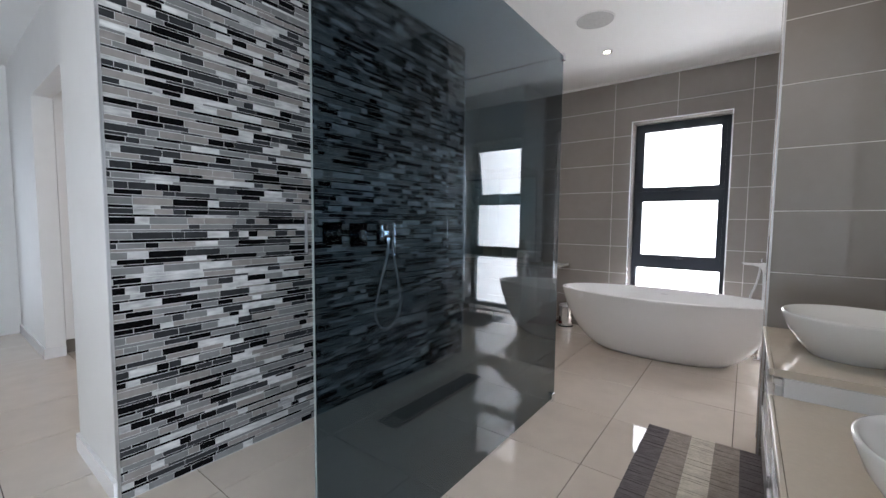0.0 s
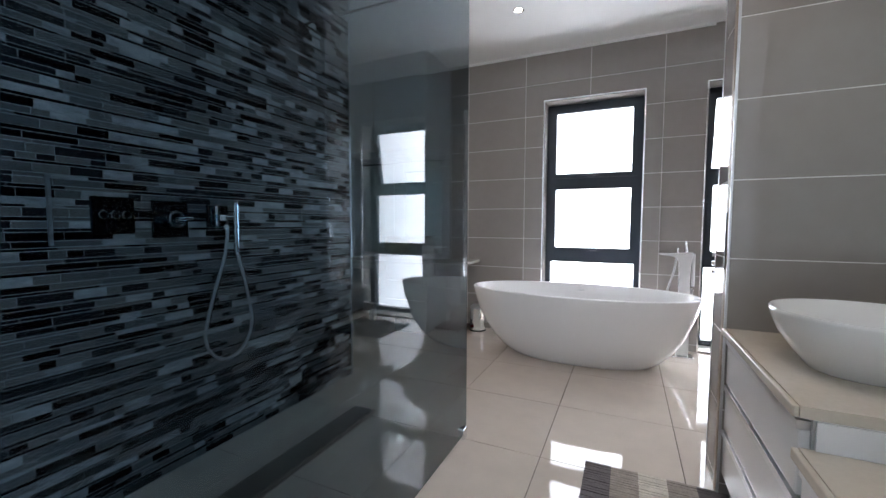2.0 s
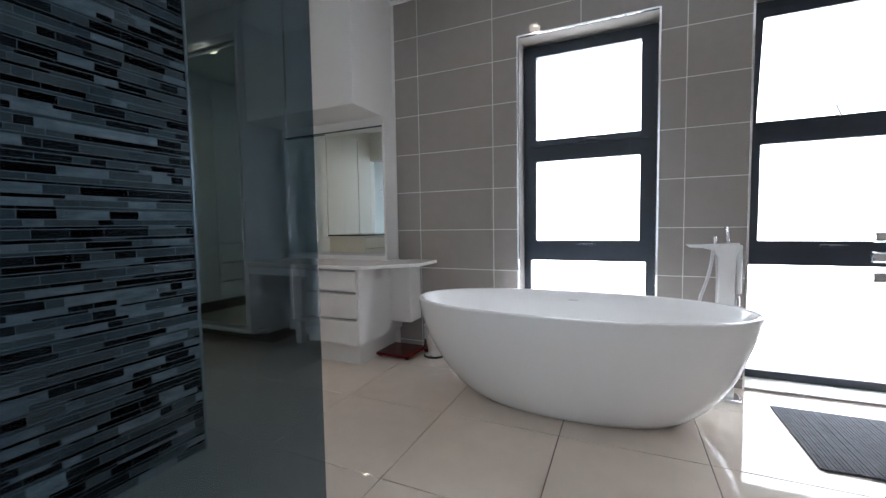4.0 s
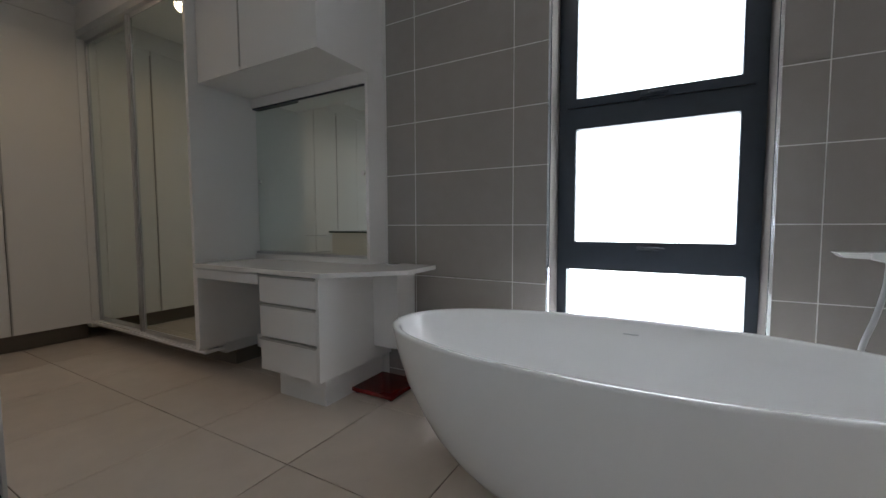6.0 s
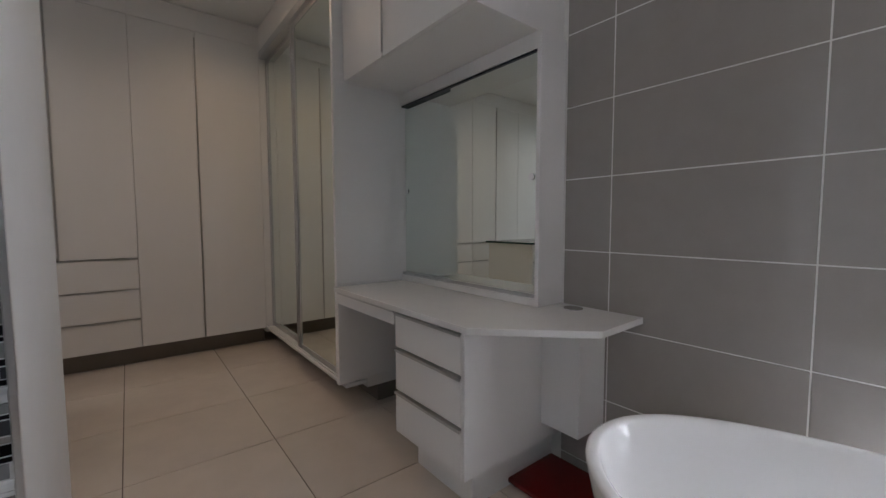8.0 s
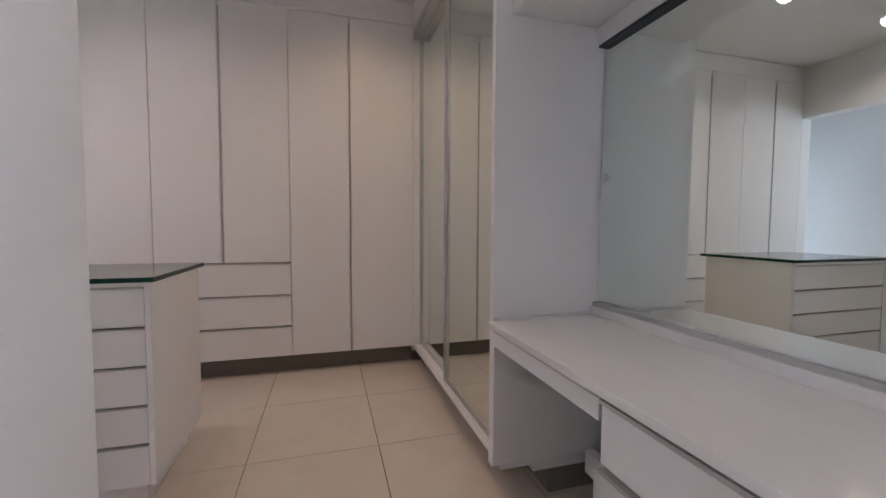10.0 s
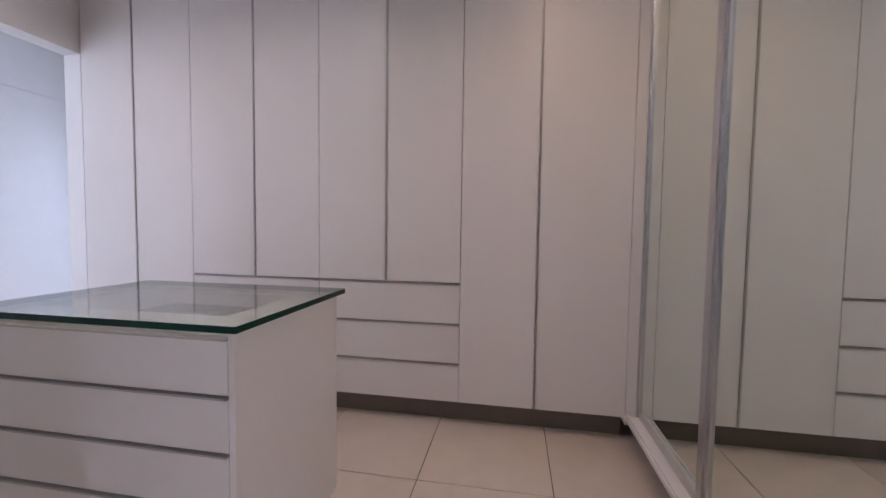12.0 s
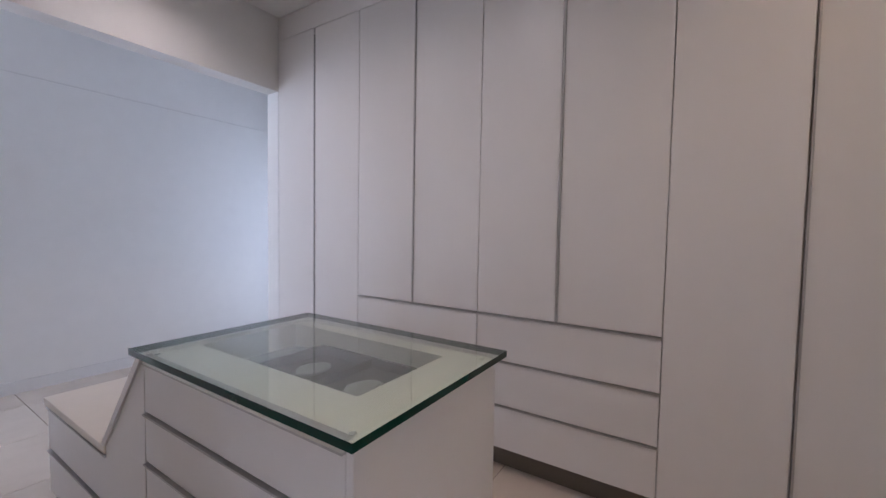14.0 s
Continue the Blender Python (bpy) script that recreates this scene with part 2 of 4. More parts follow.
W1 = (-1.036, -0.145, 0.015, 2.31)
W2 = (0.312, 1.19, 0.015, 2.31)
yb = WIN_Y + SKIN
wall_north = structure("wall_north", boxes(
    (X_W, W1[0], yb, 5.16, 0, ROOM_H), (W1[1], W2[0], yb, 5.16, 0, ROOM_H), (W2[1], X_E, yb, 5.16, 0, ROOM_H),
    (W1[0], W1[1], yb, 5.16, W1[3], ROOM_H), (W2[0], W2[1], yb, 5.16, W2[3], ROOM_H),
    (W1[0], W1[1], yb, 5.16, 0, W1[2]), (W2[0], W2[1], yb, 5.16, 0, W2[2])), WALL_GROUT, "grey tiled outer wall with two tall windows", "wall")
wall_east = structure("wall_east", box(X_E, X_E + 0.2, 2.93, 5.16, 0, ROOM_H), WALL_GROUT, "grey tiled wall behind the toilet", "wall")
wall_stub = structure("wall_stub", box(0.10 + SKIN, X_E + 0.2, 2.69 + SKIN, 2.93 - SKIN, 0, ROOM_H), WALL_GROUT, "grey tiled dividing wall at the end of the vanity", "wall")
wall_vanity = structure("wall_vanity", box(0.683, 0.88, 0.75, 2.69, 0, ROOM_H), WALL_GROUT, "grey tiled wall behind the vanity", "wall")
BLOCK = (-2.74, -2.08, 0.545, 3.13)
wall_shower = structure("wall_shower", box(BLOCK[0], BLOCK[1] - 0.009, BLOCK[2], BLOCK[3], 0, ROOM_H, 0.002, 1), PLASTER, "thick white partition faced with grey mosaic in the shower", "wall")
structure("wall_lintel", box(-4.777, BLOCK[0], 0.70, 0.83, 2.24, ROOM_H), PLASTER, "white beam over the opening to the passage", "beam")
structure("wall_jamb", box(-6.1, -4.777, 0.70, 0.83, 0, ROOM_H), PLASTER, "short white wall at the end of the wardrobes", "wall")
structure("wall_closet_west", box(-6.1, -5.40, 0.8302, 4.80, 0, ROOM_H), PLASTER, "white wall behind the built-in wardrobes", "wall")
wall_passage = structure("wall_passage", box(-6.1, -2.6, -0.86, -0.68, 0, 2.31), PLASTER, "white passage wall with a thin shadow line near the top", "wall")
part("upper_wall", box(-6.1, -2.6, -0.86, -0.68, 2.3155, ROOM_H), PLASTER, wall_passage)
part("shadow_gap", box(-6.1, -2.6, -0.86, -0.687, 2.3102, 2.3153), PLASTER, wall_passage)
structure("wall_bedroom_west", box(-2.78, -2.6, Y_S, -0.86, 0, ROOM_H), PLASTER, "plain white wall of the next room", "wall")
# out of view: this opening is added so the eastern fill reaches the mosaic
structure("wall_bedroom_east", boxes((2.6, 2.8, Y_S, -3.4, 0, ROOM_H), (2.6, 2.8, 0.3, 0.6, 0, ROOM_H), (2.6, 2.8, -3.4, 0.3, 2.3, ROOM_H)), PLASTER, "unseen white wall with a wide opening added for fill light", "wall")
structure("wall_bedroom_north", box(0.68, 2.8, 0.6, 0.75, 0, ROOM_H), PLASTER, "plain white wall of the next room", "wall")
structure("wall_bedroom_south", box(-2.78, 2.8, Y_S - 0.2, Y_S, 0, ROOM_H), PLASTER, "plain white wall of the next room", "wall")
structure("wall_passage_end", boxes((-6.3, -6.1, -0.86, -0.5, 0, ROOM_H), (-6.3, -6.1, 0.48, 0.7, 0, ROOM_H), (-6.3, -6.1, -0.5, 0.48, 2.1, ROOM_H)), PLASTER, "white end wall of the passage with a glazed door", "wall")
structure("floor_bedroom", box(X_E + 0.2, 2.8, Y_S, 0.75, -0.2, -0.004), FLOOR_GROUT, "floor of the next room", "floor")
structure("ceiling_bedroom", box(X_E + 0.2, 2.8, Y_S, 0.75, ROOM_H, ROOM_H + 0.2), CEILING, "white ceiling of the next room", "ceiling")

# daylight outside the openings; the eastern sheet is added fill, out of view
structure("backdrop_north", box(-2.2, 2.4, 5.75, 5.76, -0.6, 3.6), DAYLIGHT, "white daylight outside the frosted windows", "backdrop")
structure("fill_sheet_east", box(3.4, 3.41, -4.2, 1.2, -0.4, 3.0), BED_FILL, "unseen glowing sheet added as fill light from the east", "backdrop")
structure("backdrop_west", box(-6.9, -6.89, -1.2, 1.2, -0.4, 3.0), PASSAGE_DAYLIGHT, "bright daylight outside the passage door", "backdrop")

# trims
structure("baseboard", boxes((BLOCK[0] - 0.0, BLOCK[1] - 0.012, BLOCK[2] - 0.014, BLOCK[2] - 0.0005, 0, 0.09), (BLOCK[0] - 0.014, BLOCK[0] - 0.0005, BLOCK[2] - 0.014, BLOCK[3], 0, 0.09)), GLOSS_WHITE, "white skirting round the partition", "skirting")
structure("baseboard_jamb", boxes((-6.1, -4.763, 0.686, 0.6998, 0, 0.09), (-4.7768, -4.763, 0.6998, 0.83, 0, 0.09)), GLOSS_WHITE, "white skirting at the end of the wardrobes", "skirting")
structure("baseboard_passage", boxes((-6.1, -2.6, -0.68, -0.666, 0, 0.09)), GLOSS_WHITE, "white skirting along the passage", "skirting")
structure("cornice", boxes((-2.05, 0.35, WIN_Y - 0.012, WIN_Y, ROOM_H - 0.022, ROOM_H)), CEILING, "thin white ceiling trim over the tiles", "trim")
structure("corner_trim", boxes((BLOCK[1] - 0.009, BLOCK[1] + 0.003, BLOCK[2] - 0.003, BLOCK[2] + 0.007, 0, ROOM_H), (BLOCK[1] - 0.009, BLOCK[1] + 0.003, BLOCK[3] - 0.007, BLOCK[3] + 0.003, 0, ROOM_H)), BRUSHED, "slim metal edge trim on the mosaic", "trim")
structure("stub_trim", boxes((0.098, 0.106, 2.688, 2.696, 0, ROOM_H), (0.098, 0.106, 2.924, 2.932, 0, ROOM_H)), BRUSHED, "chrome edge trim on the tiled dividing wall", "trim")
for i, w in enumerate((W1, W2)):
    structure("window_trim_%d" % (i + 1), boxes((w[0] - 0.001, w[0] + 0.010, WIN_Y - 0.004, WIN_Y + 0.012, 0, w[3]), (w[1] - 0.010, w[1] + 0.001, WIN_Y - 0.004, WIN_Y + 0.012, 0, w[3]), (w[0] + 0.010, w[1] - 0.010, WIN_Y - 0.004, WIN_Y + 0.012, w[3] - 0.010, w[3] + 0.001)), CHROME, "chrome tile trim round the window reveal", "trim")
    structure("window_reveal_%d" % (i + 1), boxes((w[0] + 0.0005, w[0] + 0.007, WIN_Y + 0.013, 4.995, w[2], w[3] - 0.007), (w[1] - 0.007, w[1] - 0.0005, WIN_Y + 0.013, 4.995, w[2], w[3] - 0.007), (w[0] + 0.0005, w[1] - 0.0005, WIN_Y + 0.013, 4.995, w[3] - 0.007, w[3] - 0.0005)), WALL_TILE, "grey tiled lining of the window reveal", "reveal")


# ---------------------------------------------------------------- windows
def window(name, w, tilt):
    x0, x1, z0, z1 = w
    win = structure(name, boxes((x0 + 0.001, x0 + 0.055, 5.0, 5.08, z0 + 0.001, z1 - 0.008), (x1 - 0.055, x1 - 0.001, 5.0, 5.08, z0 + 0.001, z1 - 0.008), (x0 + 0.055, x1 - 0.055, 5.0, 5.08, z1 - 0.06, z1 - 0.008), (x0 + 0.055, x1 - 0.055, 5.0, 5.08, z0 + 0.001, z0 + 0.05),
                               (x0 + 0.055, x1 - 0.055, 5.0, 5.08, 0.728, 0.832), (x0 + 0.055, x1 - 0.055, 5.0, 5.08, 1.50, 1.575)), FRAME_DARK, "charcoal aluminium window of three frosted panes over one another", "window")

    def sash(s0, s1, lean):
        e = 0.046
        sx0, sx1 = x0 + 0.052, x1 - 0.052
        m = Matrix.Translation((0, 5.05, s1)) @ pose(0, 0, 0, lean) @ Matrix.Translation((0, -5.05, -s1))
        bm = boxes((sx0, sx0 + e, 4.985, 5.04, s0, s1), (sx1 - e, sx1, 4.985, 5.04, s0, s1), (sx0 + e, sx1 - e, 4.985, 5.04, s0, s0 + e), (sx0 + e, sx1 - e, 4.985, 5.04, s1 - e, s1))
        bm.transform(m)
        fr = part("window_frame", bm, FRAME_DARK, win)
        bm = box(sx0 + e - 0.004, sx1 - e + 0.004, 5.01, 5.016, s0 + e - 0.004, s1 - e + 0.004)
        bm.transform(m)
        pane = part("pane", bm, PANE, win, "frosted white window pane")
        pane.visible_shadow = False
        mid = (x0 + x1) / 2
        bm = box(mid - 0.05, mid + 0.05, 4.965, 4.985, s0 + 0.008, s0 + 0.026, 0.005)
        bmh = box(mid - 0.012, mid + 0.07, 4.955, 4.967, s0 + 0.012, s0 + 0.024, 0.004)
        bm.transform(m), bmh.transform(m)
        catch = part("latch", bm, FRAME_DARK, win, "dark window catch")
        part("lever", bmh, FRAME_DARK, catch)
    sash(1.57, z1 - 0.05, tilt)
    sash(0.83, 1.505, 0)
    low = part("pane", box(x0 + 0.05, x1 - 0.05, 5.035, 5.041, z0 + 0.045, 0.733), PANE, win, "frosted white window pane")
    low.visible_shadow = False
    return win


window("window_1", W1, 0)
w2 = window("window_2", W2, 9)
part("stay", rod((0.78, 4.995, 1.585), (0.80, 5.12, 1.68), 0.007), FRAME_DARK, w2, "dark stay arm of the open sash")


# ---------------------------------------------------------------- passage door
door_1 = structure("door_1", boxes((-6.19, -6.12, -0.5, -0.42, 0.01, 2.1), (-6.19, -6.12, 0.40, 0.48, 0.01, 2.1), (-6.19, -6.12, -0.42, 0.40, 2.02, 2.1), (-6.19, -6.12, -0.42, 0.40, 0.01, 0.2)), GLOSS_WHITE, "white framed glazed door at the end of the passage", "door")
dp = part("pane", box(-6.16, -6.154, -0.42, 0.40, 0.2, 2.02), PANE, door_1)
dp.visible_shadow = False
dh = part("door_handle", boxes((-6.12, -6.112, 0.425, 0.455, 0.95, 1.12), (-6.112, -6.07, 0.435, 0.447, 1.05, 1.062), (-6.08, -6.068, 0.32, 0.447, 1.048, 1.064)), CHROME, door_1, "chrome lever handle")


# ---------------------------------------------------------------- shower
screen = thing("shower_screen", -1.015, 1.75, 0, "dark tinted frameless glass shower screen standing on tiles", "shower screen")
GX = -1.015            # plane of the glass
part("glass_panel", box(GX - 0.005, GX + 0.005, 0.785, 2.705, 0.008, 2.315, 0.0015, 1), SHOWER_GLASS, screen, "smoke-grey tinted glass sheet")
part("glass_edge", box(GX - 0.0045, GX + 0.0045, 0.7832, 0.7846, 0.008, 2.315), EDGE_PALE, screen, "pale polished glass edge")
for yy in (0.835, 2.65):
    part("clamp", box(GX - 0.022, GX + 0.022, yy - 0.02, yy + 0.025, 0.0, 0.055, 0.004), CHROME, screen, "small chrome floor clamp")
part("clamp", box(GX - 0.018, GX + 0.018, 2.68, 2.713, 2.28, 2.325, 0.004), CHROME, screen, "small chrome corner clamp")
part("stay_bar", rod((GX, 2.69, 2.307), (-2.076, 2.69, 2.307), 0.008), CHROME, screen, "thin steel stabilising bar")


def plate(name, y0, y1, z0, z1, label):
    t = thing(name, -2.08, (y0 + y1) / 2, (z0 + z1) / 2, label, "shower control")
    part("plate", box(-2.079, -2.066, y0, y1, z0, z1, 0.003), PLATE, t)
    return t


c1 = plate("shower_selector", 1.585, 1.73, 1.065, 1.21, "black square shower selector with three round chrome buttons")
for k in range(3):
    part("button", rod((-2.066, 1.62 + 0.038 * k, 1.14), (-2.052, 1.62 + 0.038 * k, 1.14), 0.017, n=24, bevel=0.003), CHROME, c1, "round chrome button")
c2 = plate("shower_mixer", 1.795, 1.945, 1.045, 1.205, "black square shower mixer with a round chrome knob")
part("knob", rod((-2.066, 1.87, 1.125), (-2.02, 1.87, 1.125), 0.034, n=28, bevel=0.005), CHROME, c2, "chrome knob")
part("lever", rod((-2.03, 1.87, 1.125), (-2.00, 1.925, 1.13), 0.008), CHROME, c2)
hs = thing("hand_shower", -2.08, 2.12, 0.8, "chrome stick hand shower in a wall bracket with looped hose", "hand shower")
part("plate", box(-2.079, -2.066, 2.035, 2.145, 1.09, 1.195, 0.003), PLATE, hs, "black square wall plate")
part("bracket", box(-2.0655, -2.05, 2.062, 2.078, 1.085, 1.19, 0.003), CHROME, hs, "slim chrome wall bracket")
part("outlet_plate", box(-2.0655, -2.03, 2.07, 2.115, 1.12, 1.15, 0.003), CHROME, hs)
part("outlet", rod((-2.045, 2.10, 1.09), (-2.02, 2.10, 1.09), 0.014), CHROME, hs)
part("holder", rod((-2.035, 2.11, 1.135), (-2.02, 2.15, 1.135), 0.011), CHROME, hs)
part("stick", rod((-2.018, 2.15, 0.965), (-2.018, 2.15, 1.21), 0.012, bevel=0.003), CHROME, hs, "slim chrome hand shower")
part("hose", tube([(-2.02, 2.105, 1.085), (-2.022, 2.085, 0.95), (-2.03, 2.02, 0.74), (-2.035, 1.985, 0.57), (-2.035, 2.03, 0.475), (-2.035, 2.11, 0.445), (-2.035, 2.19, 0.485), (-2.03, 2.235, 0.60), (-2.022, 2.20, 0.79), (-2.018, 2.152, 0.965)], 0.0068), BRUSHED, hs, "flexible metal hose", smooth=True)
drain = thing("floor_drain", -1.66, 2.2, 0, "long slotted steel channel drain set in the shower floor", "drain")
part("channel", box(-1.74, -1.58, 1.72, 2.72, 0.0, 0.003), PLINTH, drain)
niche = thing("wall_panel", -2.08, 1.5, 1.15, "slim chrome trimmed wall slot beside the shower controls", "wall slot")
part("trim", boxes((-2.079, -2.066, 1.465, 1.475, 1.03, 1.275), (-2.079, -2.066, 1.475, 1.58, 1.265, 1.275)), BRUSHED, niche)


# ---------------------------------------------------------------- bath
BX, BY = -0.635, 4.255
tub = thing("bathtub", BX, BY, 0, "white freestanding oval acrylic bathtub on the tiled floor", "bathtub")
TOP = 0.565
rings = [(BX + 0.03, BY, 0.0, 0.53, 0.24), (BX + 0.03, BY, 0.006, 0.55, 0.252), (BX + 0.025, BY, 0.04, 0.605, 0.282), (BX + 0.02, BY, 0.09, 0.665, 0.312), (BX + 0.015, BY, 0.16, 0.727, 0.341), (BX + 0.01, BY, 0.25, 0.785, 0.367), (BX, BY, 0.35, 0.833, 0.387), (BX, BY, 0.45, 0.868, 0.401),
         (BX, BY, TOP - 0.012, 0.895, 0.411), (BX, BY, TOP - 0.003, 0.893, 0.409), (BX, BY, TOP, 0.886, 0.402), (BX, BY, TOP - 0.002, 0.872, 0.388), (BX, BY, TOP - 0.010, 0.862, 0.378), (BX, BY, 0.48, 0.835, 0.360),
         (BX, BY, 0.36, 0.775, 0.325), (BX, BY, 0.24, 0.69, 0.285), (BX, BY, 0.16, 0.60, 0.24), (BX, BY, 0.13, 0.50, 0.19), (BX, BY, 0.122, 0.30, 0.11)]
part("shell", lathe_oval(rings, 96, 2.15), ACRYLIC, tub, smooth=True)
part("overflow", box(-0.66, -0.60, 4.603, 4.611, 0.507, 0.513, 0.002), BRUSHED, tub, "slim chrome overflow slot")
part("waste", rod((BX, BY, 0.121), (BX, BY, 0.128), 0.03, n=24), CHROME, tub, "round chrome waste")

tap = thing("bath_filler", 0.18, 4.62, 0, "white and chrome floor-standing bath filler with hand shower", "bath tap")
part("base_plate", box(0.10, 0.26, 4.55, 4.67, 0.0, 0.018, 0.004), CHROME, tap, "chrome floor plate")
part("column", prism([(0.135, 0.018), (0.225, 0.018), (0.222, 0.40), (0.215, 0.66), (0.222, 0.80), (0.235, 0.882), (0.06, 0.872), (0.06, 0.852), (0.115, 0.838), (0.134, 0.80), (0.138, 0.66), (0.136, 0.40)], "y", 4.58, 4.65, 0.006), GLOSS_WHITE, tap, "flat white column flaring into the spout")
part("spout", prism([(-0.02, 0.872), (0.0, 0.855), (0.0595, 0.852), (0.0595, 0.872)], "y", 4.582, 4.648, 0.003), GLOSS_WHITE, tap, "flat white waterfall spout")
part("lever", prism([(0.175, 0.882), (0.195, 0.882), (0.185, 0.972), (0.168, 0.972)], "y", 4.606, 4.624, 0.003), CHROME, tap, "upright chrome lever")
part("diverter", rod((0.125, 4.615, 0.876), (0.125, 4.615, 0.915), 0.009, bevel=0.002), CHROME, tap, "small chrome diverter knob")
part("hand_piece", box(0.226, 0.250, 4.592, 4.64, 0.60, 0.87, 0.006), GLOSS_WHITE, tap, "slim white hand shower")
part("holder", box(0.2255, 0.245, 4.60, 4.632, 0.53, 0.585, 0.004), CHROME, tap)
part("hose", tube([(0.115, 4.615, 0.838), (0.108, 4.61, 0.76), (0.085, 4.60, 0.66), (0.055, 4.59, 0.56), (0.04, 4.58, 0.44), (0.06, 4.57, 0.30), (0.13, 4.565, 0.22), (0.22, 4.58, 0.32), (0.238, 4.61, 0.53)], 0.0085), BRUSHED, tap, "flexible metal hose", smooth=True)

bn = thing("pedal_bin", -1.66, 4.69, 0, "small round steel pedal bin on the floor by the bath", "bin")
part("body", rod((-1.66, 4.69, 0.012), (-1.66, 4.69, 0.235), 0.082, n=32), CHROME, bn, smooth=False)
part("base", rod((-1.66, 4.69, 0.0), (-1.66, 4.69, 0.014), 0.086, n=32), RUBBER, bn, "black plastic base")
part("lid", rod((-1.66, 4.69, 0.235), (-1.66, 4.69, 0.268), 0.085, 0.062, n=32, bevel=0.008), BRUSHED, bn)
part("pedal", box(-1.675, -1.645, 4.585, 4.61, 0.006, 0.016, 0.003), RUBBER, bn)

sc = thing("bathroom_scale", -1.93, 4.65, 0, "flat square red bathroom scale on the floor", "scale")
part("platform", box(-2.08, -1.785, 4.50, 4.79, 0.012, 0.034, 0.006), RED, sc)
for sx in (-2.05, -1.815):
    for sy in (4.53, 4.76):
        part("foot", rod((sx, sy, 0), (sx, sy, 0.013), 0.016), RUBBER, sc)


# ---------------------------------------------------------------- toilet corner
TX, TY = 1.0, 4.26
wc = thing("toilet", X_E - 0.01, TY, 0.42, "white wall-hung toilet with closed lid", "toilet")
part("bowl", lathe_oval([(TX + 0.13, TY, 0.10, 0.15, 0.11), (TX + 0.09, TY, 0.16, 0.19, 0.14), (TX + 0.03, TY, 0.26, 0.25, 0.165), (TX + 0.015, TY, 0.36, 0.27, 0.178), (TX + 0.012, TY, 0.40, 0.274, 0.18)], 40, 2.4), CERAMIC, wc, smooth=True)
part("seat", lathe_oval([(TX + 0.01, TY, 0.4005, 0.27, 0.178), (TX + 0.01, TY, 0.418, 0.274, 0.182)], 40, 2.4), GLOSS_WHITE, wc)
part("lid", lathe_oval([(TX + 0.01, TY, 0.420, 0.277, 0.184), (TX + 0.01, TY, 0.438, 0.277, 0.184), (TX + 0.01, TY, 0.446, 0.266, 0.173)], 40, 2.4), GLOSS_WHITE, wc)
part("flush_plate", box(X_E - 0.012, X_E - 0.001, TY - 0.12, TY + 0.12, 0.95, 1.1, 0.003), CHROME, wc, "chrome flush plate")

pd = thing("pocket_door", 0.098, 2.72, 0, "timber edge of a sliding door parked in the dividing wall", "door")
part("door_edge", box(0.0965, 0.0985, 2.700, 2.738, 0.0, 2.1), TIMBER, pd)
part("lock_plate", box(0.094, 0.0963, 2.706, 2.730, 0.93, 1.16, 0.0005, 1), RUBBER, pd, "black lock plate")

rail = thing("towel_rail", 0.3, 2.98, 1.1, "chrome ladder towel rail on the tiled dividing wall", "towel rail")
for px in (0.16, 0.56):
    part("post", rod((px, 3.0, 0.55), (px, 3.0, 1.62), 0.012), CHROME, rail)
    for z in (0.65, 1.52):
        part("bracket", rod((px, 2.932, z), (px, 3.0, z), 0.009), CHROME, rail)
for z in (0.89, 0.93, 0.97, 1.31, 1.355, 1.40):
    part("bar", rod((0.10 if z < 1 else 0.112, 3.018, z), (0.63, 3.018, z), 0.010), CHROME, rail)


def ribbed_mat(name, x0, x1, y0, y1, stripes, rib, label, category, along):
    t = thing(name, (x0 + x1) / 2, (y0 + y1) / 2, 0, label, category)
    for a, b, mat in stripes:
        bm = bmesh.new()
        if along == "y":
            n = int((y1 - y0) / rib)
            for i in range(n):
                w = random.uniform(-0.002, 0.002)
                add_box(bm, x0 + a + (w if a == 0 else 0), x0 + b, y0 + i * rib + 0.0008, y0 + (i + 1) * rib - 0.0012, 0.0005, 0.011 + random.uniform(-0.0012, 0.0012))
        else:
            n = int((x1 - x0) / rib)
            for i in range(n):
                add_box(bm, x0 + i * rib + 0.0008, x0 + (i + 1) * rib - 0.0012, y0 + a + random.uniform(0, 0.003), y0 + b, 0.0005, 0.010 + random.uniform(-0.001, 0.001))
        part("stripe", bm, mat, t)
    return t


ribbed_mat("bath_rug", -0.41, 0.14, 1.83, 2.70, ((0, 0.11, RUG_DARK), (0.11, 0.22, RUG_TAUPE), (0.22, 0.33, RUG_BEIGE), (0.33, 0.44, RUG_TAUPE), (0.44, 0.55, RUG_DARK)), 0.017, "ribbed woven cotton rug in charcoal, taupe and cream stripes", "rug", "y")
ribbed_mat("toilet_mat", 0.385, 1.03, 3.98, 4.58, ((0, 0.60, MAT_GREY),), 0.014, "ribbed grey cotton mat on the floor by the toilet", "mat", "x")


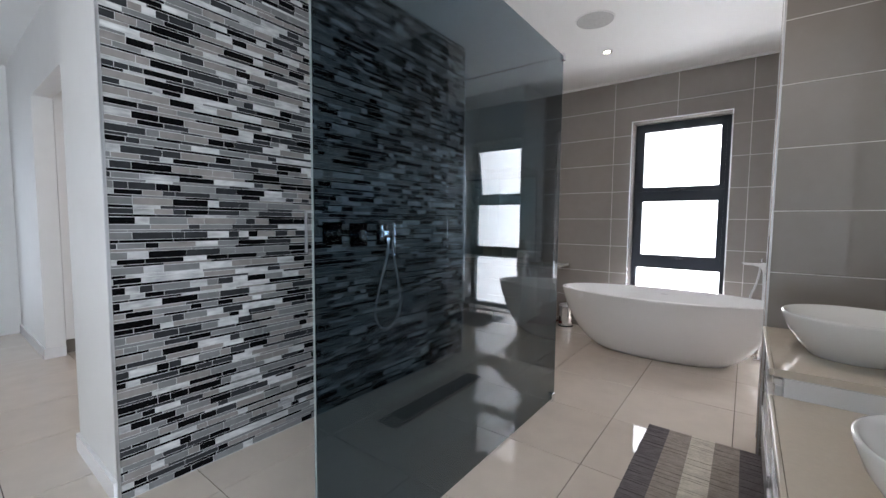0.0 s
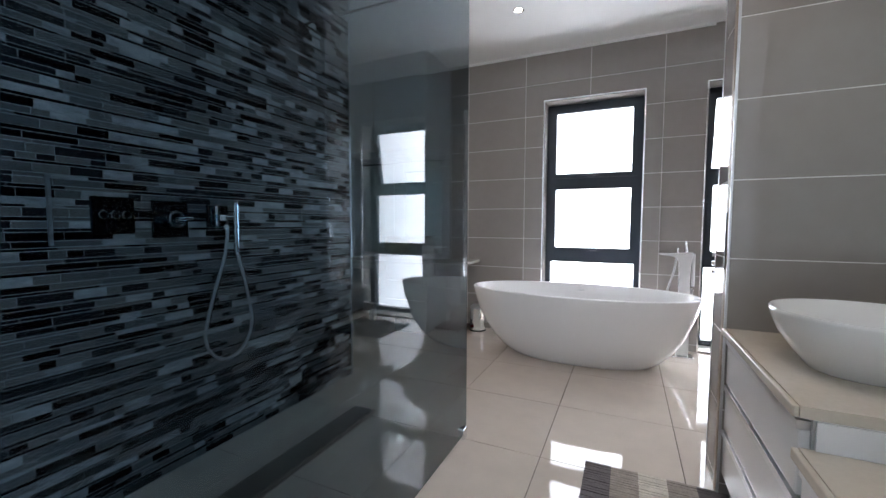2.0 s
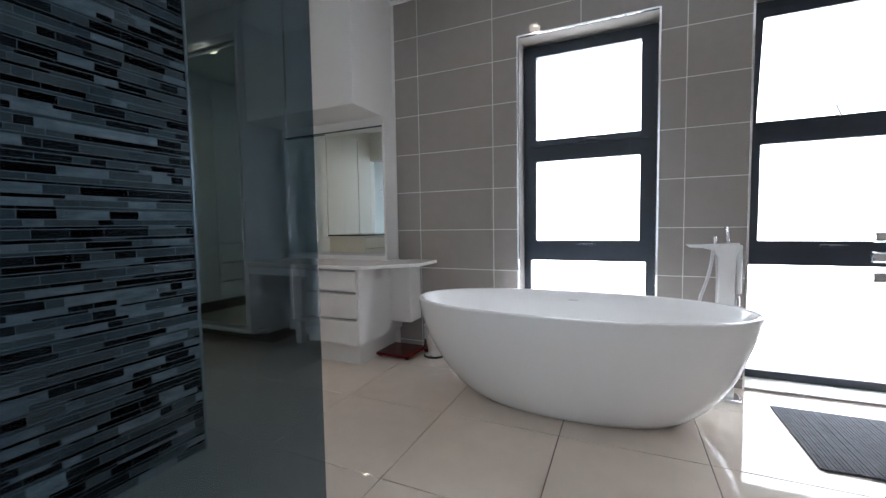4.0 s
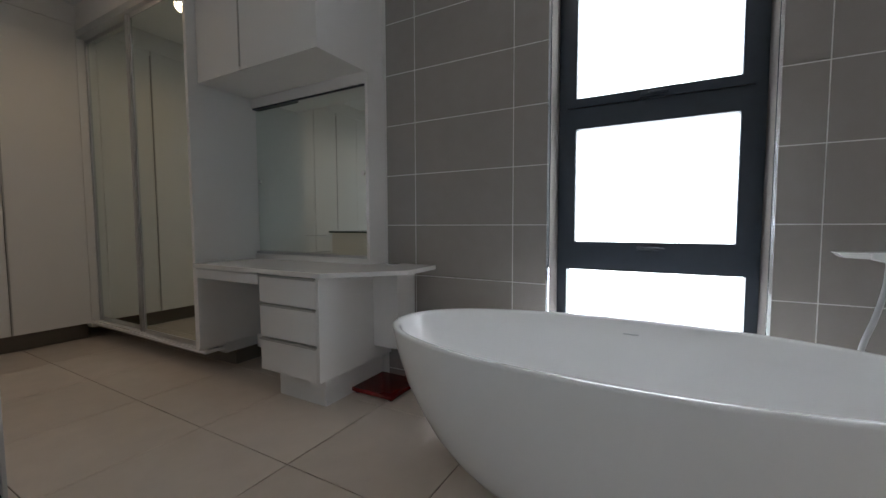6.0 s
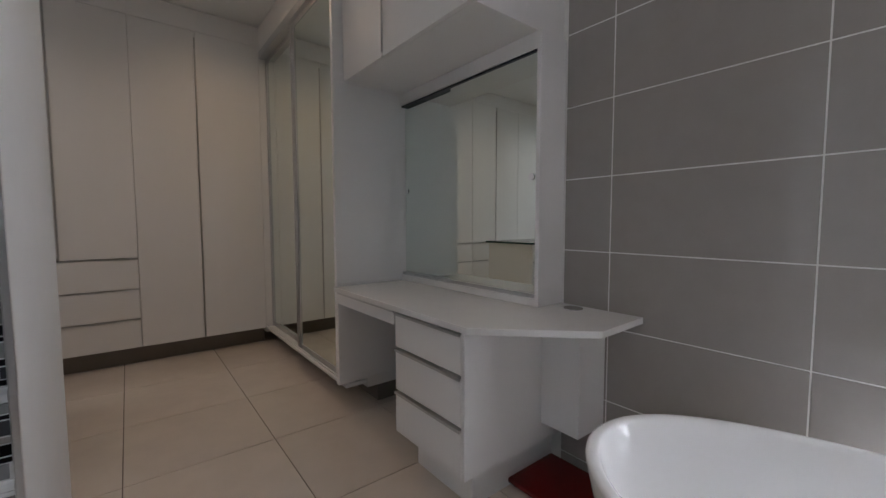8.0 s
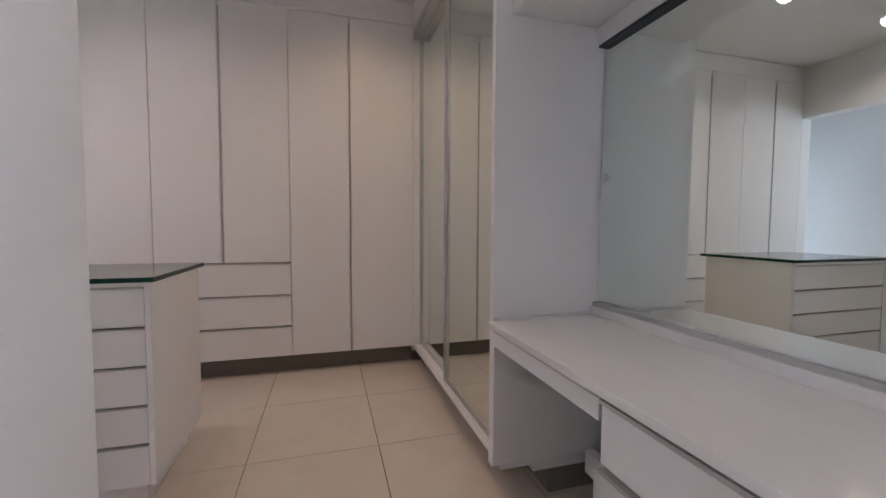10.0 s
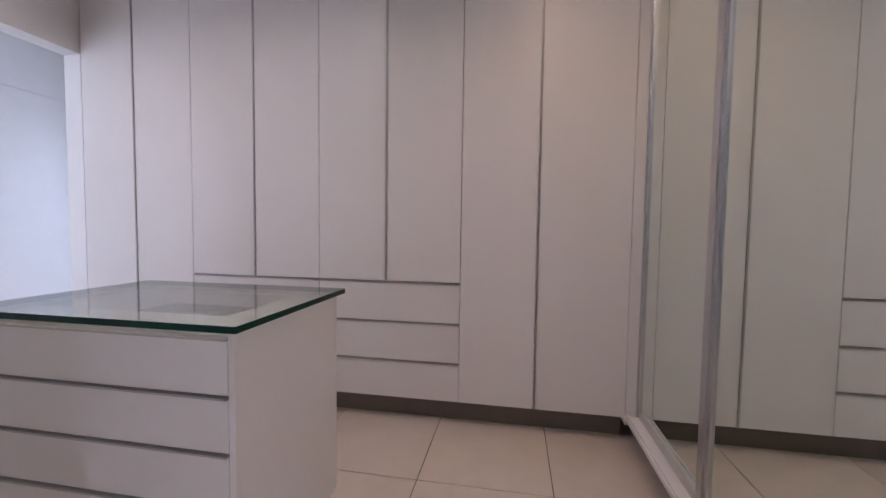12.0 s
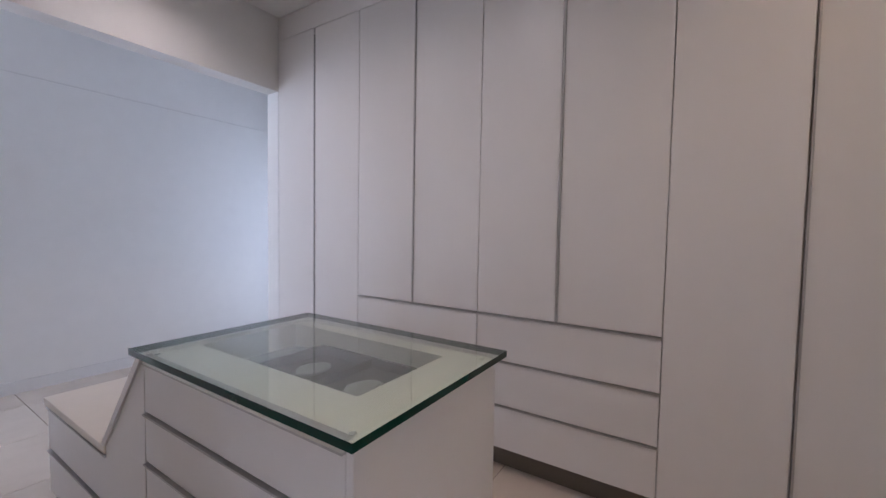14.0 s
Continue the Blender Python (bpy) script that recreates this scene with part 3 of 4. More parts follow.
# ---------------------------------------------------------------- vanity
def vanity_unit(y0, y1, top, rows, label):
    t = thing("vanity_cabinet", 0.39, (y0 + y1) / 2, 0, label, "cabinet", "vanity units")
    part("body", box(0.135, 0.675, y0, y1, 0.10, top - 0.03), CABINET, t)
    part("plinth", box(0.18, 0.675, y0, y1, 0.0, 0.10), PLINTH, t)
    h = (top - 0.035 - 0.10) / rows
    for i in range(rows):
        z = 0.10 + i * h
        d = part("drawer", box(0.112, 0.134, y0 + 0.003, y1 - 0.003, z + 0.003, z + h - 0.026, 0.002, 1), GLOSS_WHITE, t, "white gloss drawer front")
        part("handle", boxes((0.106, 0.134, y0 + 0.003, y1 - 0.003, z + h - 0.024, z + h - 0.004)), BRUSHED, d, "full-width brushed aluminium grip")
    return t


vanity_unit(1.95, 2.685, 0.695, 3, "white gloss vanity drawer unit with aluminium grips")
vanity_unit(0.95, 1.925, 0.60, 3, "lower white gloss vanity drawer unit with aluminium grips")


def counter(y0, y1, top, label):
    t = thing("countertop", 0.39, (y0 + y1) / 2, top - 0.03, label, "counter", "vanity countertops")
    part("slab", box(0.1065, 0.678, y0, y1, top - 0.028, top), STONE_TOP, t)
    part("nosing", box(0.092, 0.106, y0, y1, top - 0.028, top, 0.004, 3), STONE_TOP, t, "rounded polished front edge")
    return t


counter(1.935, 2.688, 0.697, "cream polished stone vanity top, the upper step")
ct = counter(0.93, 1.934, 0.60, "cream polished stone vanity top, the lower step")
part("riser", box(0.135, 0.678, 1.926, 1.934, 0.601, 0.668), GLOSS_WHITE, ct, "white riser between the two levels")


def basin(cx, cy, z, label):
    t = thing("vessel_basin", cx, cy, z, label, "basin", "vanity basins")
    part("bowl", lathe_oval([(cx, cy, z, 0.13, 0.12), (cx, cy, z + 0.004, 0.137, 0.127), (cx, cy, z + 0.05, 0.172, 0.165), (cx, cy, z + 0.10, 0.204, 0.203), (cx, cy, z + 0.158, 0.224, 0.225), (cx, cy, z + 0.167, 0.224, 0.225), (cx, cy, z + 0.169, 0.219, 0.220), (cx, cy, z + 0.166, 0.213, 0.214),
                             (cx, cy, z + 0.11, 0.183, 0.184), (cx, cy, z + 0.06, 0.15, 0.15), (cx, cy, z + 0.03, 0.10, 0.10), (cx, cy, z + 0.025, 0.05, 0.05)], 64, 2.1), CERAMIC, t, smooth=True)
    part("waste", rod((cx, cy, z + 0.0255), (cx, cy, z + 0.031), 0.025, n=24), CHROME, t, "round chrome waste")
    return t


def basin_tap(cx, cy, z):
    t = thing("basin_tap", cx, cy, z, "tall chrome basin mixer with a flat spout and lever", "tap", "vanity taps")
    part("column", box(cx - 0.022, cx + 0.022, cy - 0.024, cy + 0.024, z, z + 0.235, 0.006), CHROME, t)
    part("spout", prism([(cx - 0.175, z + 0.213), (cx - 0.02, z + 0.19), (cx - 0.02, z + 0.222), (cx - 0.175, z + 0.224)], "y", cy - 0.022, cy + 0.022, 0.003), CHROME, t)
    part("lever", box(cx - 0.015, cx + 0.0, cy - 0.012, cy + 0.012, z + 0.235, z + 0.32, 0.004), CHROME, t)


basin(0.36, 2.28, 0.697, "white oval vessel basin on the upper vanity top")
basin(0.43, 1.28, 0.60, "white oval vessel basin on the lower vanity top")
basin_tap(0.63, 2.28, 0.697)
basin_tap(0.655, 1.28, 0.60)
vm = thing("vanity_mirror", 0.675, 1.8, 1.6, "large frameless mirror on the wall over the vanity", "mirror")
part("mirror_sheet", box(0.670, 0.679, 0.95, 2.66, 0.98, 2.3), MIRROR, vm)


# ---------------------------------------------------------------- dressing table and cupboard over it
desk = thing("dressing_table", -2.4, 4.5, 0, "white built-in dressing table with drawers and clipped corner", "dressing table")
part("tabletop", prism([(-3.07, 4.185), (-1.975, 4.185), (-1.67, 4.50), (-1.68, 4.797), (-3.07, 4.797)], "z", 0.708, 0.732, 0.002), DESK_TOP, desk, "white stone top with a clipped corner")
part("side_panel", box(-3.072, -3.052, 4.20, 4.79, 0.19, 0.707, 0.001, 1), CABINET, desk)
part("leg", box(-2.93, -2.87, 4.55, 4.61, 0.0, 0.19), CABINET, desk)
part("foot_rail", box(-3.05, -2.46, 4.60, 4.64, 0.10, 0.19), CABINET, desk)
part("back_panel", box(-3.05, -2.46, 4.76, 4.79, 0.19, 0.64), CABINET, desk)
dr = part("drawer", box(-3.05, -2.465, 4.20, 4.55, 0.642, 0.697, 0.001, 1), CABINET, desk)
part("handle", box(-3.05, -2.465, 4.194, 4.202, 0.697, 0.706), PULL, dr)
part("body", box(-2.455, -2.022, 4.222, 4.79, 0.172, 0.707), CABINET, desk)
part("end_panel", box(-2.0215, -2.003, 4.20, 4.79, 0.172, 0.707, 0.001, 1), CABINET, desk)
for z0, z1 in ((0.172, 0.36), (0.36, 0.549), (0.549, 0.707)):
    d = part("drawer", box(-2.455, -2.023, 4.20, 4.2215, z0 + 0.002, z1 - 0.013, 0.001, 1), CABINET, desk)
    part("handle", boxes((-2.455, -2.023, 4.192, 4.2215, z1 - 0.0125, z1 - 0.008), (-2.455, -2.023, 4.192, 4.195, z1 - 0.018, z1 - 0.0125)), PULL, d, "slim aluminium edge pull")
part("plinth", box(-2.43, -2.07, 4.30, 4.79, 0.0, 0.1715), CABINET, desk)
part("chute_box", box(-2.002, -1.828, 4.62, 4.797, 0.258, 0.7075, 0.001, 1), CABINET, desk, "white box under the end of the top")
part("grommet", rod((-1.93, 4.72, 0.732), (-1.93, 4.72, 0.737), 0.042, n=32, bevel=0.002), CHROME, desk, "round chrome cable grommet")

wardrobe_panel = thing("wardrobe_end_panel", -3.093, 4.5, 0, "tall white end panel between mirror wardrobe and dressing table", "panel")
part("panel", box(-3.106, -3.08, 4.206, 4.797, 0.74, ROOM_H - 0.005, 0.001, 1), CABINET, wardrobe_panel)
part("lower_panel", box(-3.106, -3.075, 4.206, 4.797, 0.172, 0.739), CABINET, wardrobe_panel)

cup = thing("wall_cupboard", -2.6, 4.5, 1.85, "white cupboard hung over the dressing table up to the ceiling", "cupboard")
part("body", box(-3.079, -2.05, 4.29, 4.797, 1.850, ROOM_H - 0.005), CABINET, cup)
part("door", box(-3.079, -2.662, 4.268, 4.2895, 1.850, ROOM_H - 0.01, 0.001, 1), CABINET, cup)
d = part("door", box(-2.655, -2.05, 4.268, 4.2895, 1.850, ROOM_H - 0.01, 0.001, 1), CABINET, cup)
part("handle", box(-2.662, -2.656, 4.262, 4.2895, 1.87, ROOM_H - 0.02), PULL, d, "slim aluminium edge pull")

mc = thing("mirror_cabinet", -2.58, 4.72, 0.735, "white recessed cabinet with two sliding mirror doors", "mirror cabinet")
part("side_panel", box(-2.052, -2.032, 4.628, 4.797, 0.733, 1.849, 0.001, 1), CABINET, mc)
part("sill", box(-3.078, -2.053, 4.630, 4.797, 0.733, 0.765), CABINET, mc)
part("head", box(-3.078, -2.053, 4.630, 4.797, 1.785, 1.849), CABINET, mc)
part("track", box(-3.078, -2.053, 4.638, 4.70, 0.766, 0.782), BRUSHED, mc, "aluminium sliding track")
part("track", box(-3.078, -2.053, 4.638, 4.70, 1.776, 1.7845), FRAME_DARK, mc, "dark upper sliding track")
for a, b, y in ((-3.076, -2.54, 4.662), (-2.62, -2.056, 4.645)):
    mdoor = part("mirror_door", box(a, b, y, y + 0.006, 0.783, 1.775), MIRROR, mc, "sliding mirror sheet")
    kx = a + 0.02 if a < -3 else b - 0.03
    part("finger_pull", rod((kx, y - 0.004, 1.275), (kx, y + 0.001, 1.275), 0.015, n=24), CHROME, mdoor, "round chrome finger pull")
part("back", box(-3.078, -2.053, 4.75, 4.79, 0.766, 1.784), CABINET, mc)


# ---------------------------------------------------------------- mirror wardrobe
mw = thing("mirror_wardrobe", -3.95, 4.5, 0, "built-in wardrobe with two sliding full-height mirror doors", "wardrobe")
part("side_panel", box(-5.38, -4.7775, 4.2615, 4.3995, 0.10, ROOM_H - 0.006), CABINET, mw)
part("carcass", box(-5.38, -3.107, 4.40, 4.797, 0.10, ROOM_H - 0.006), CABINET, mw)
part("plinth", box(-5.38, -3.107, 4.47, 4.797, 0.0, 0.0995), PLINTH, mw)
part("bottom_rail", box(-4.776, -3.107, 4.2625, 4.3995, 0.128, 0.150, 0.002, 1), GLOSS_WHITE, mw)
part("bottom_track", boxes((-4.776, -3.107, 4.272, 4.279, 0.1502, 0.160), (-4.776, -3.107, 4.356, 4.363, 0.1502, 0.160), (-4.776, -3.107, 4.386, 4.394, 0.1502, 0.160)), GLOSS_WHITE, mw)
part("top_rail", box(-4.776, -3.107, 4.2625, 4.3995, 2.50, 2.56, 0.002, 1), BRUSHED, mw, "aluminium top track")
part("bulkhead", box(-4.776, -3.107, 4.268, 4.3995, 2.5605, ROOM_H - 0.006), CABINET, mw)


def mirror_door(x0, x1, y, left, right):
    d = part("mirror_door", box(x0 + left - 0.002, x1 - right + 0.002, y + 0.008, y + 0.013, 0.185, 2.47), MIRROR, mw, "full-height sliding mirror")
    for a, b in ((x0, x0 + left), (x1 - right, x1)):
        w = b - a
        part("stile", boxes((a, b, y, y + 0.03, 0.152, 2.499), (a + 0.3 * w, b - 0.3 * w, y - 0.006, y - 0.0005, 0.152, 2.499)), BRUSHED, d, "aluminium door stile")
    for z0, z1 in ((0.152, 0.187), (2.468, 2.499)):
        part("rail", box(x0 + left, x1 - right, y + 0.004, y + 0.03, z0, z1), BRUSHED, d)


mirror_door(-4.775, -3.93, 4.320, 0.014, 0.05)
mirror_door(-4.01, -3.1075, 4.286, 0.075, 0.003)


# ---------------------------------------------------------------- white wardrobes
FX = -4.777
TOPZ = 2.60


def front(parent, y0, y1, z0, z1, pull):
    """One white front with an edge pull on its top, or on the side with the larger or smaller y."""
    g = 0.002
    d = part("drawer" if pull == "top" else "door", box(FX - 0.02, FX, y0 + g, y1 - (0.012 if pull == "side" else g), z0 + g, z1 - g - (0.010 if pull == "top" else 0), 0.001, 1), CABINET, parent)
    if pull == "top":
        part("handle", boxes((FX - 0.02, FX + 0.006, y0 + g, y1 - g, z1 - 0.008, z1 - 0.003)), PULL, d, "slim aluminium edge pull")
    if pull == "side":
        part("handle", boxes((FX - 0.018, FX + 0.008, y1 - 0.006, y1 + 0.001, z0 + 0.002, min(z1, 2.55))), PULL, d, "full-height aluminium edge pull")
    return d


def wardrobe(y0, y1, label):
    t = thing("wardrobe", -5.08, (y0 + y1) / 2, 0, label, "wardrobe", "built-in wardrobes")
    part("carcass", box(-5.395, FX - 0.021, y0 + 0.0005, y1 - 0.0005, 0.138, ROOM_H - 0.006), CABINET, t)
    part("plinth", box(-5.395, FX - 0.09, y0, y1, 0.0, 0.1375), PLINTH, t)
    part("top_filler", box(FX - 0.02, FX - 0.001, y0 + 0.0005, y1 - 0.0005, TOPZ + 0.001, ROOM_H - 0.006), CABINET, t)
    return t


wa = wardrobe(0.832, 1.65, "tall white wardrobe with two plain doors and aluminium pulls")
front(wa, 0.832, 1.235, 0.138, TOPZ, "side")
front(wa, 1.235, 1.65, 0.138, TOPZ, "")
wb = wardrobe(1.65, 2.512, "tall white wardrobe with two doors over three drawers")
wc2 = wardrobe(2.512, 3.365, "tall white wardrobe with two doors over three drawers")
for t, a, m, b in ((wb, 1.65, 2.09, 2.512), (wc2, 2.512, 2.932, 3.365)):
    front(t, a, m, 0.825, TOPZ, "side")
    front(t, m, b, 0.825, TOPZ, "")
    for z0, z1 in ((0.138, 0.362), (0.362, 0.590), (0.590, 0.825)):
        front(t, a, b, z0, z1, "top")
wd = wardrobe(3.365, 4.261, "tall white wardrobe with two plain doors and aluminium pulls")
front(wd, 3.365, 3.79, 0.138, TOPZ, "side")
front(wd, 3.79, 4.261, 0.138, TOPZ, "")


# ---------------------------------------------------------------- island with glass top and bench
isl = thing("dressing_island", -3.72, 2.5, 0, "white drawer island with a glass display top", "island")
IX0, IX1, IY0, IY1 = -4.0, -3.425, 2.135, 2.985
part("plinth", box(IX0 + 0.05, IX1 - 0.05, 1.92, IY1 - 0.05, 0, 0.10), CABINET, isl)
part("body", box(IX0, IX1 - 0.022, IY0, IY1 - 0.019, 0.10, 0.78), CABINET, isl)
part("end_panel", box(IX0, IX1, IY1 - 0.0185, IY1, 0.10, 0.872, 0.001, 1), CABINET, isl)
inner = (-3.93, -3.575, 2.16, 2.845)
part("display_frame", boxes((IX0, inner[0], IY0, IY1 - 0.019, 0.781, 0.871), (inner[1], IX1 - 0.022, IY0, IY1 - 0.019, 0.781, 0.871), (inner[0], inner[1], IY0, inner[2], 0.781, 0.871), (inner[0], inner[1], inner[3], IY1 - 0.019, 0.781, 0.871)), CABINET, isl, "white frame round the display tray")
tray = part("tray", boxes((inner[0] + 0.001, inner[1] - 0.001, inner[2] + 0.001, inner[3] - 0.001, 0.7805, 0.787)), TRAY_GREY, isl, "grey tray")
ix0, ix1, iy0, iy1 = -3.91, -3.60, 2.34, 2.825
part("insert", boxes((ix0, ix1, iy0, iy1, 0.788, 0.795), (ix0, ix1, iy0, iy0 + 0.012, 0.795, 0.825), (ix0, ix1, iy1 - 0.012, iy1, 0.795, 0.825), (ix0, ix0 + 0.012, iy0 + 0.012, iy1 - 0.012, 0.795, 0.825), (ix1 - 0.012, ix1, iy0 + 0.012, iy1 - 0.012, 0.795, 0.825), (ix0 + 0.012, ix1 - 0.012, 2.577, 2.589, 0.795, 0.82)), TRAY, tray, "dark velvet jewellery insert")
for k, (cx, cy) in enumerate(((-3.77, 2.46), (-3.75, 2.70))):
    part("wrapping", lathe_oval([(cx, cy, 0.7955, 0.07, 0.045), (cx + 0.006, cy, 0.803, 0.062, 0.05), (cx - 0.004, cy + 0.006, 0.810, 0.04, 0.028), (cx + 0.01, cy - 0.004, 0.814, 0.015, 0.012)], 14, 1.4 + 0.5 * k), TRAY_GREY, tray, "crumpled grey wrapping")
gx0, gx1, gy0, gy1, gz0, gz1 = -4.03, -3.402, 2.105, 3.005, 0.8735, 0.8915
top = part("glass_top", box(gx0, gx1, gy0, gy1, gz0, gz1), TABLE_GLASS, isl, "clear glass sheet with green edges")
part("glass_edge", boxes((gx0 - 0.0012, gx0 - 0.0002, gy0 - 0.001, gy1 + 0.001, gz0, gz1), (gx1 + 0.0002, gx1 + 0.0012, gy0 - 0.001, gy1 + 0.001, gz0, gz1), (gx0 - 0.0002, gx1 + 0.0002, gy0 - 0.0012, gy0 - 0.0002, gz0, gz1), (gx0 - 0.0002, gx1 + 0.0002, gy1 + 0.0002, gy1 + 0.0012, gz0, gz1)), GLASS_EDGE, top, "deep green polished edge")
for bx in (gx0 + 0.06, gx1 - 0.05):
    for by in (gy0 + 0.06, gy1 - 0.05):
        part("spacer", rod((bx, by, 0.8715), (bx, by, 0.8733), 0.008), CHROME, isl)
zs = (0.10, 0.262, 0.41, 0.558, 0.706, 0.856)
for z0, z1 in zip(zs, zs[1:]):
    d = part("drawer", box(IX1 - 0.0215, IX1, IY0 + 0.01, IY1 - 0.02, z0 + 0.002, z1 - 0.0095, 0.001, 1), CABINET, isl)
    part("handle", boxes((IX1 - 0.02, IX1 + 0.008, IY0 + 0.01, IY1 - 0.022, z1 - 0.008, z1 - 0.003)), PULL, d, "slim aluminium edge pull")
BZ, BY1 = 0.505, 1.83     # bench height and the foot of the slope
for a, b in ((IX1 - 0.02, IX1 - 0.002), (IX0, IX0 + 0.018)):
    part("sloped_side", prism([(BY1, 0.10), (IY0 - 0.001, 0.10), (IY0 - 0.001, 0.868), (IY0 - 0.008, 0.862), (BY1, BZ + 0.012)], "x", a, b), CABINET, isl)
part("sloped_back", prism([(BY1 - 0.022, BZ + 0.002), (BY1 + 0.004, BZ + 0.002), (IY0, 0.862), (IY0, 0.872), (IY0 - 0.024, 0.872)], "x", IX0 - 0.004, IX1 + 0.006, 0.001), CABINET, isl, "sloping white backrest panel")

bench = thing("dressing_bench", -3.72, 1.5, 0, "low white bench with drawers against the island", "bench")
part("seat", box(IX0, IX1 + 0.004, 1.15, BY1, BZ - 0.028, BZ, 0.002, 1), BENCH_TOP, bench, "cream bench top")
part("body", box(IX0 + 0.01, IX1 - 0.026, 1.17, BY1 - 0.002, 0.10, BZ - 0.0285), CABINET, bench)
part("plinth", box(IX0 + 0.05, IX1 - 0.06, 1.21, BY1 - 0.004, 0, 0.0995), PLINTH, bench)
for z0, z1 in ((0.10, 0.288), (0.288, BZ - 0.03)):
    d = part("drawer", box(IX1 - 0.0255, IX1 - 0.006, 1.17, BY1 - 0.003, z0 + 0.002, z1 - 0.013, 0.001, 1), CABINET, bench)
    part("handle", boxes((IX1 - 0.025, IX1 + 0.002, 1.17, BY1 - 0.003, z1 - 0.012, z1 - 0.007)), PULL, d, "slim aluminium edge pull")


# ---------------------------------------------------------------- ceiling fittings
sp = thing("ceiling_speaker", -1.0, 3.30, ROOM_H, "round flush ceiling speaker with a pale grille", "speaker")
part("grille", rod((-1.0, 3.30, ROOM_H - 0.006), (-1.0, 3.30, ROOM_H), 0.135, n=48, bevel=0.003), SPEAKER, sp)
part("rim", rod((-1.0, 3.30, ROOM_H - 0.004), (-1.0, 3.30, ROOM_H), 0.145, n=48), CEILING, sp)


def downlight(x, y, watts, warm):
    t = thing("downlight", x, y, ROOM_H, "small round recessed ceiling downlight, switched on", "downlight", "ceiling downlights")
    bm = lathe_oval([(x, y, ROOM_H - 0.0005, 0.042, 0.042), (x, y, ROOM_H - 0.006, 0.042, 0.042), (x, y, ROOM_H - 0.007, 0.036, 0.036), (x, y, ROOM_H - 0.004, 0.030, 0.030), (x, y, ROOM_H - 0.003, 0.029, 0.029)], 28)
    part("rim", bm, CHROME, t, "chrome rim")
    part("lens", rod((x, y, ROOM_H - 0.0065), (x, y, ROOM_H - 0.0035), 0.024, n=20), LAMP_LENS, t, "lit lamp lens")
    lamp = new("downlight_lamp", bpy.data.lights.new("downlight_lamp", "SPOT"))
    lamp.data.energy, lamp.data.spot_size, lamp.data.spot_blend, lamp.data.shadow_soft_size = watts, radians(150), 1.0, 0.05
    lamp.data.color = warm
    lamp.matrix_basis = look((x, y, ROOM_H - 0.02), (x, y + 0.0001, 0))


WARM = (1.0, 0.70, 0.42)
# the one at (-3.87, 2.5) is unseen, added to brighten the middle wardrobes
for x, y, k in ((-1.08, 3.94, 0.5), (-0.10, 2.10, 1.3), (-3.87, 1.35, 1.3), (-3.87, 2.5, 1.05), (-4.0, 3.9, 1.0), (-3.2, 3.6, 0.35)):
    downlight(x, y, LAMP_WATTS * k, WARM if y > 3 and x < -2 else (1.0, 0.86, 0.74))


# ---------------------------------------------------------------- tiles: pieces of floor and walls
def slab_mesh(cache, key, spans, depth, axis, mat, chamfer):
    """Chamfered flat pieces; spans in the two in-plane axes, joined where a cut tile has an L shape."""
    if key in cache:
        return cache[key]
    verts, faces = [], []
    for a0, a1, b0, b1 in spans:
        c = chamfer
        n = len(verts)
        for u, v, w in ((a0, b0, 0), (a1, b0, 0), (a1, b1, 0), (a0, b1, 0), (a0 + c, b0 + c, 1), (a1 - c, b0 + c, 1), (a1 - c, b1 - c, 1), (a0 + c, b1 - c, 1), (a0, b0, 2), (a1, b0, 2), (a1, b1, 2), (a0, b1, 2)):
            h = {0: 0.0, 2: depth - c, 1: depth}[w]
            verts.append({"z": (u, v, h), "-y": (u, -h, v), "+y": (u, h, v), "x": (h, u, v), "-x": (-h, u, v)}[axis])
        q = [(4, 5, 6, 7)]
        for i in range(4):
            j = (i + 1) % 4
            q += [(8 + i, 8 + j, 4 + j, 4 + i), (i, j, 8 + j, 8 + i)]
        flip = axis in ("+y", "-x")
        faces += [tuple(n + k for k in (f[::-1] if flip else f)) for f in q]
    me = bpy.data.meshes.new("tile")
    me.from_pydata(verts, [], faces)
    me.materials.append(mat)
    cache[key] = me
    return me


def minus(cell, holes):
    """The rectangles left of a cell when the holes are cut out."""
    rest = [cell]
    for h in holes:
        out = []
        for a0, a1, b0, b1 in rest:
            if h[0] >= a1 or h[1] <= a0 or h[2] >= b1 or h[3] <= b0:
                out.append((a0, a1, b0, b1))
                continue
            l, r = max(a0, h[0]), min(a1, h[1])
            if l > a0: out.append((a0, l, b0, b1))
            if r < a1: out.append((r, a1, b0, b1))
            if h[2] > b0: out.append((l, r, b0, h[2]))
            if h[3] < b1: out.append((l, r, h[3], b1))
        rest = out
    return [r for r in rest if r[1] - r[0] > 0.004 and r[3] - r[2] > 0.004]


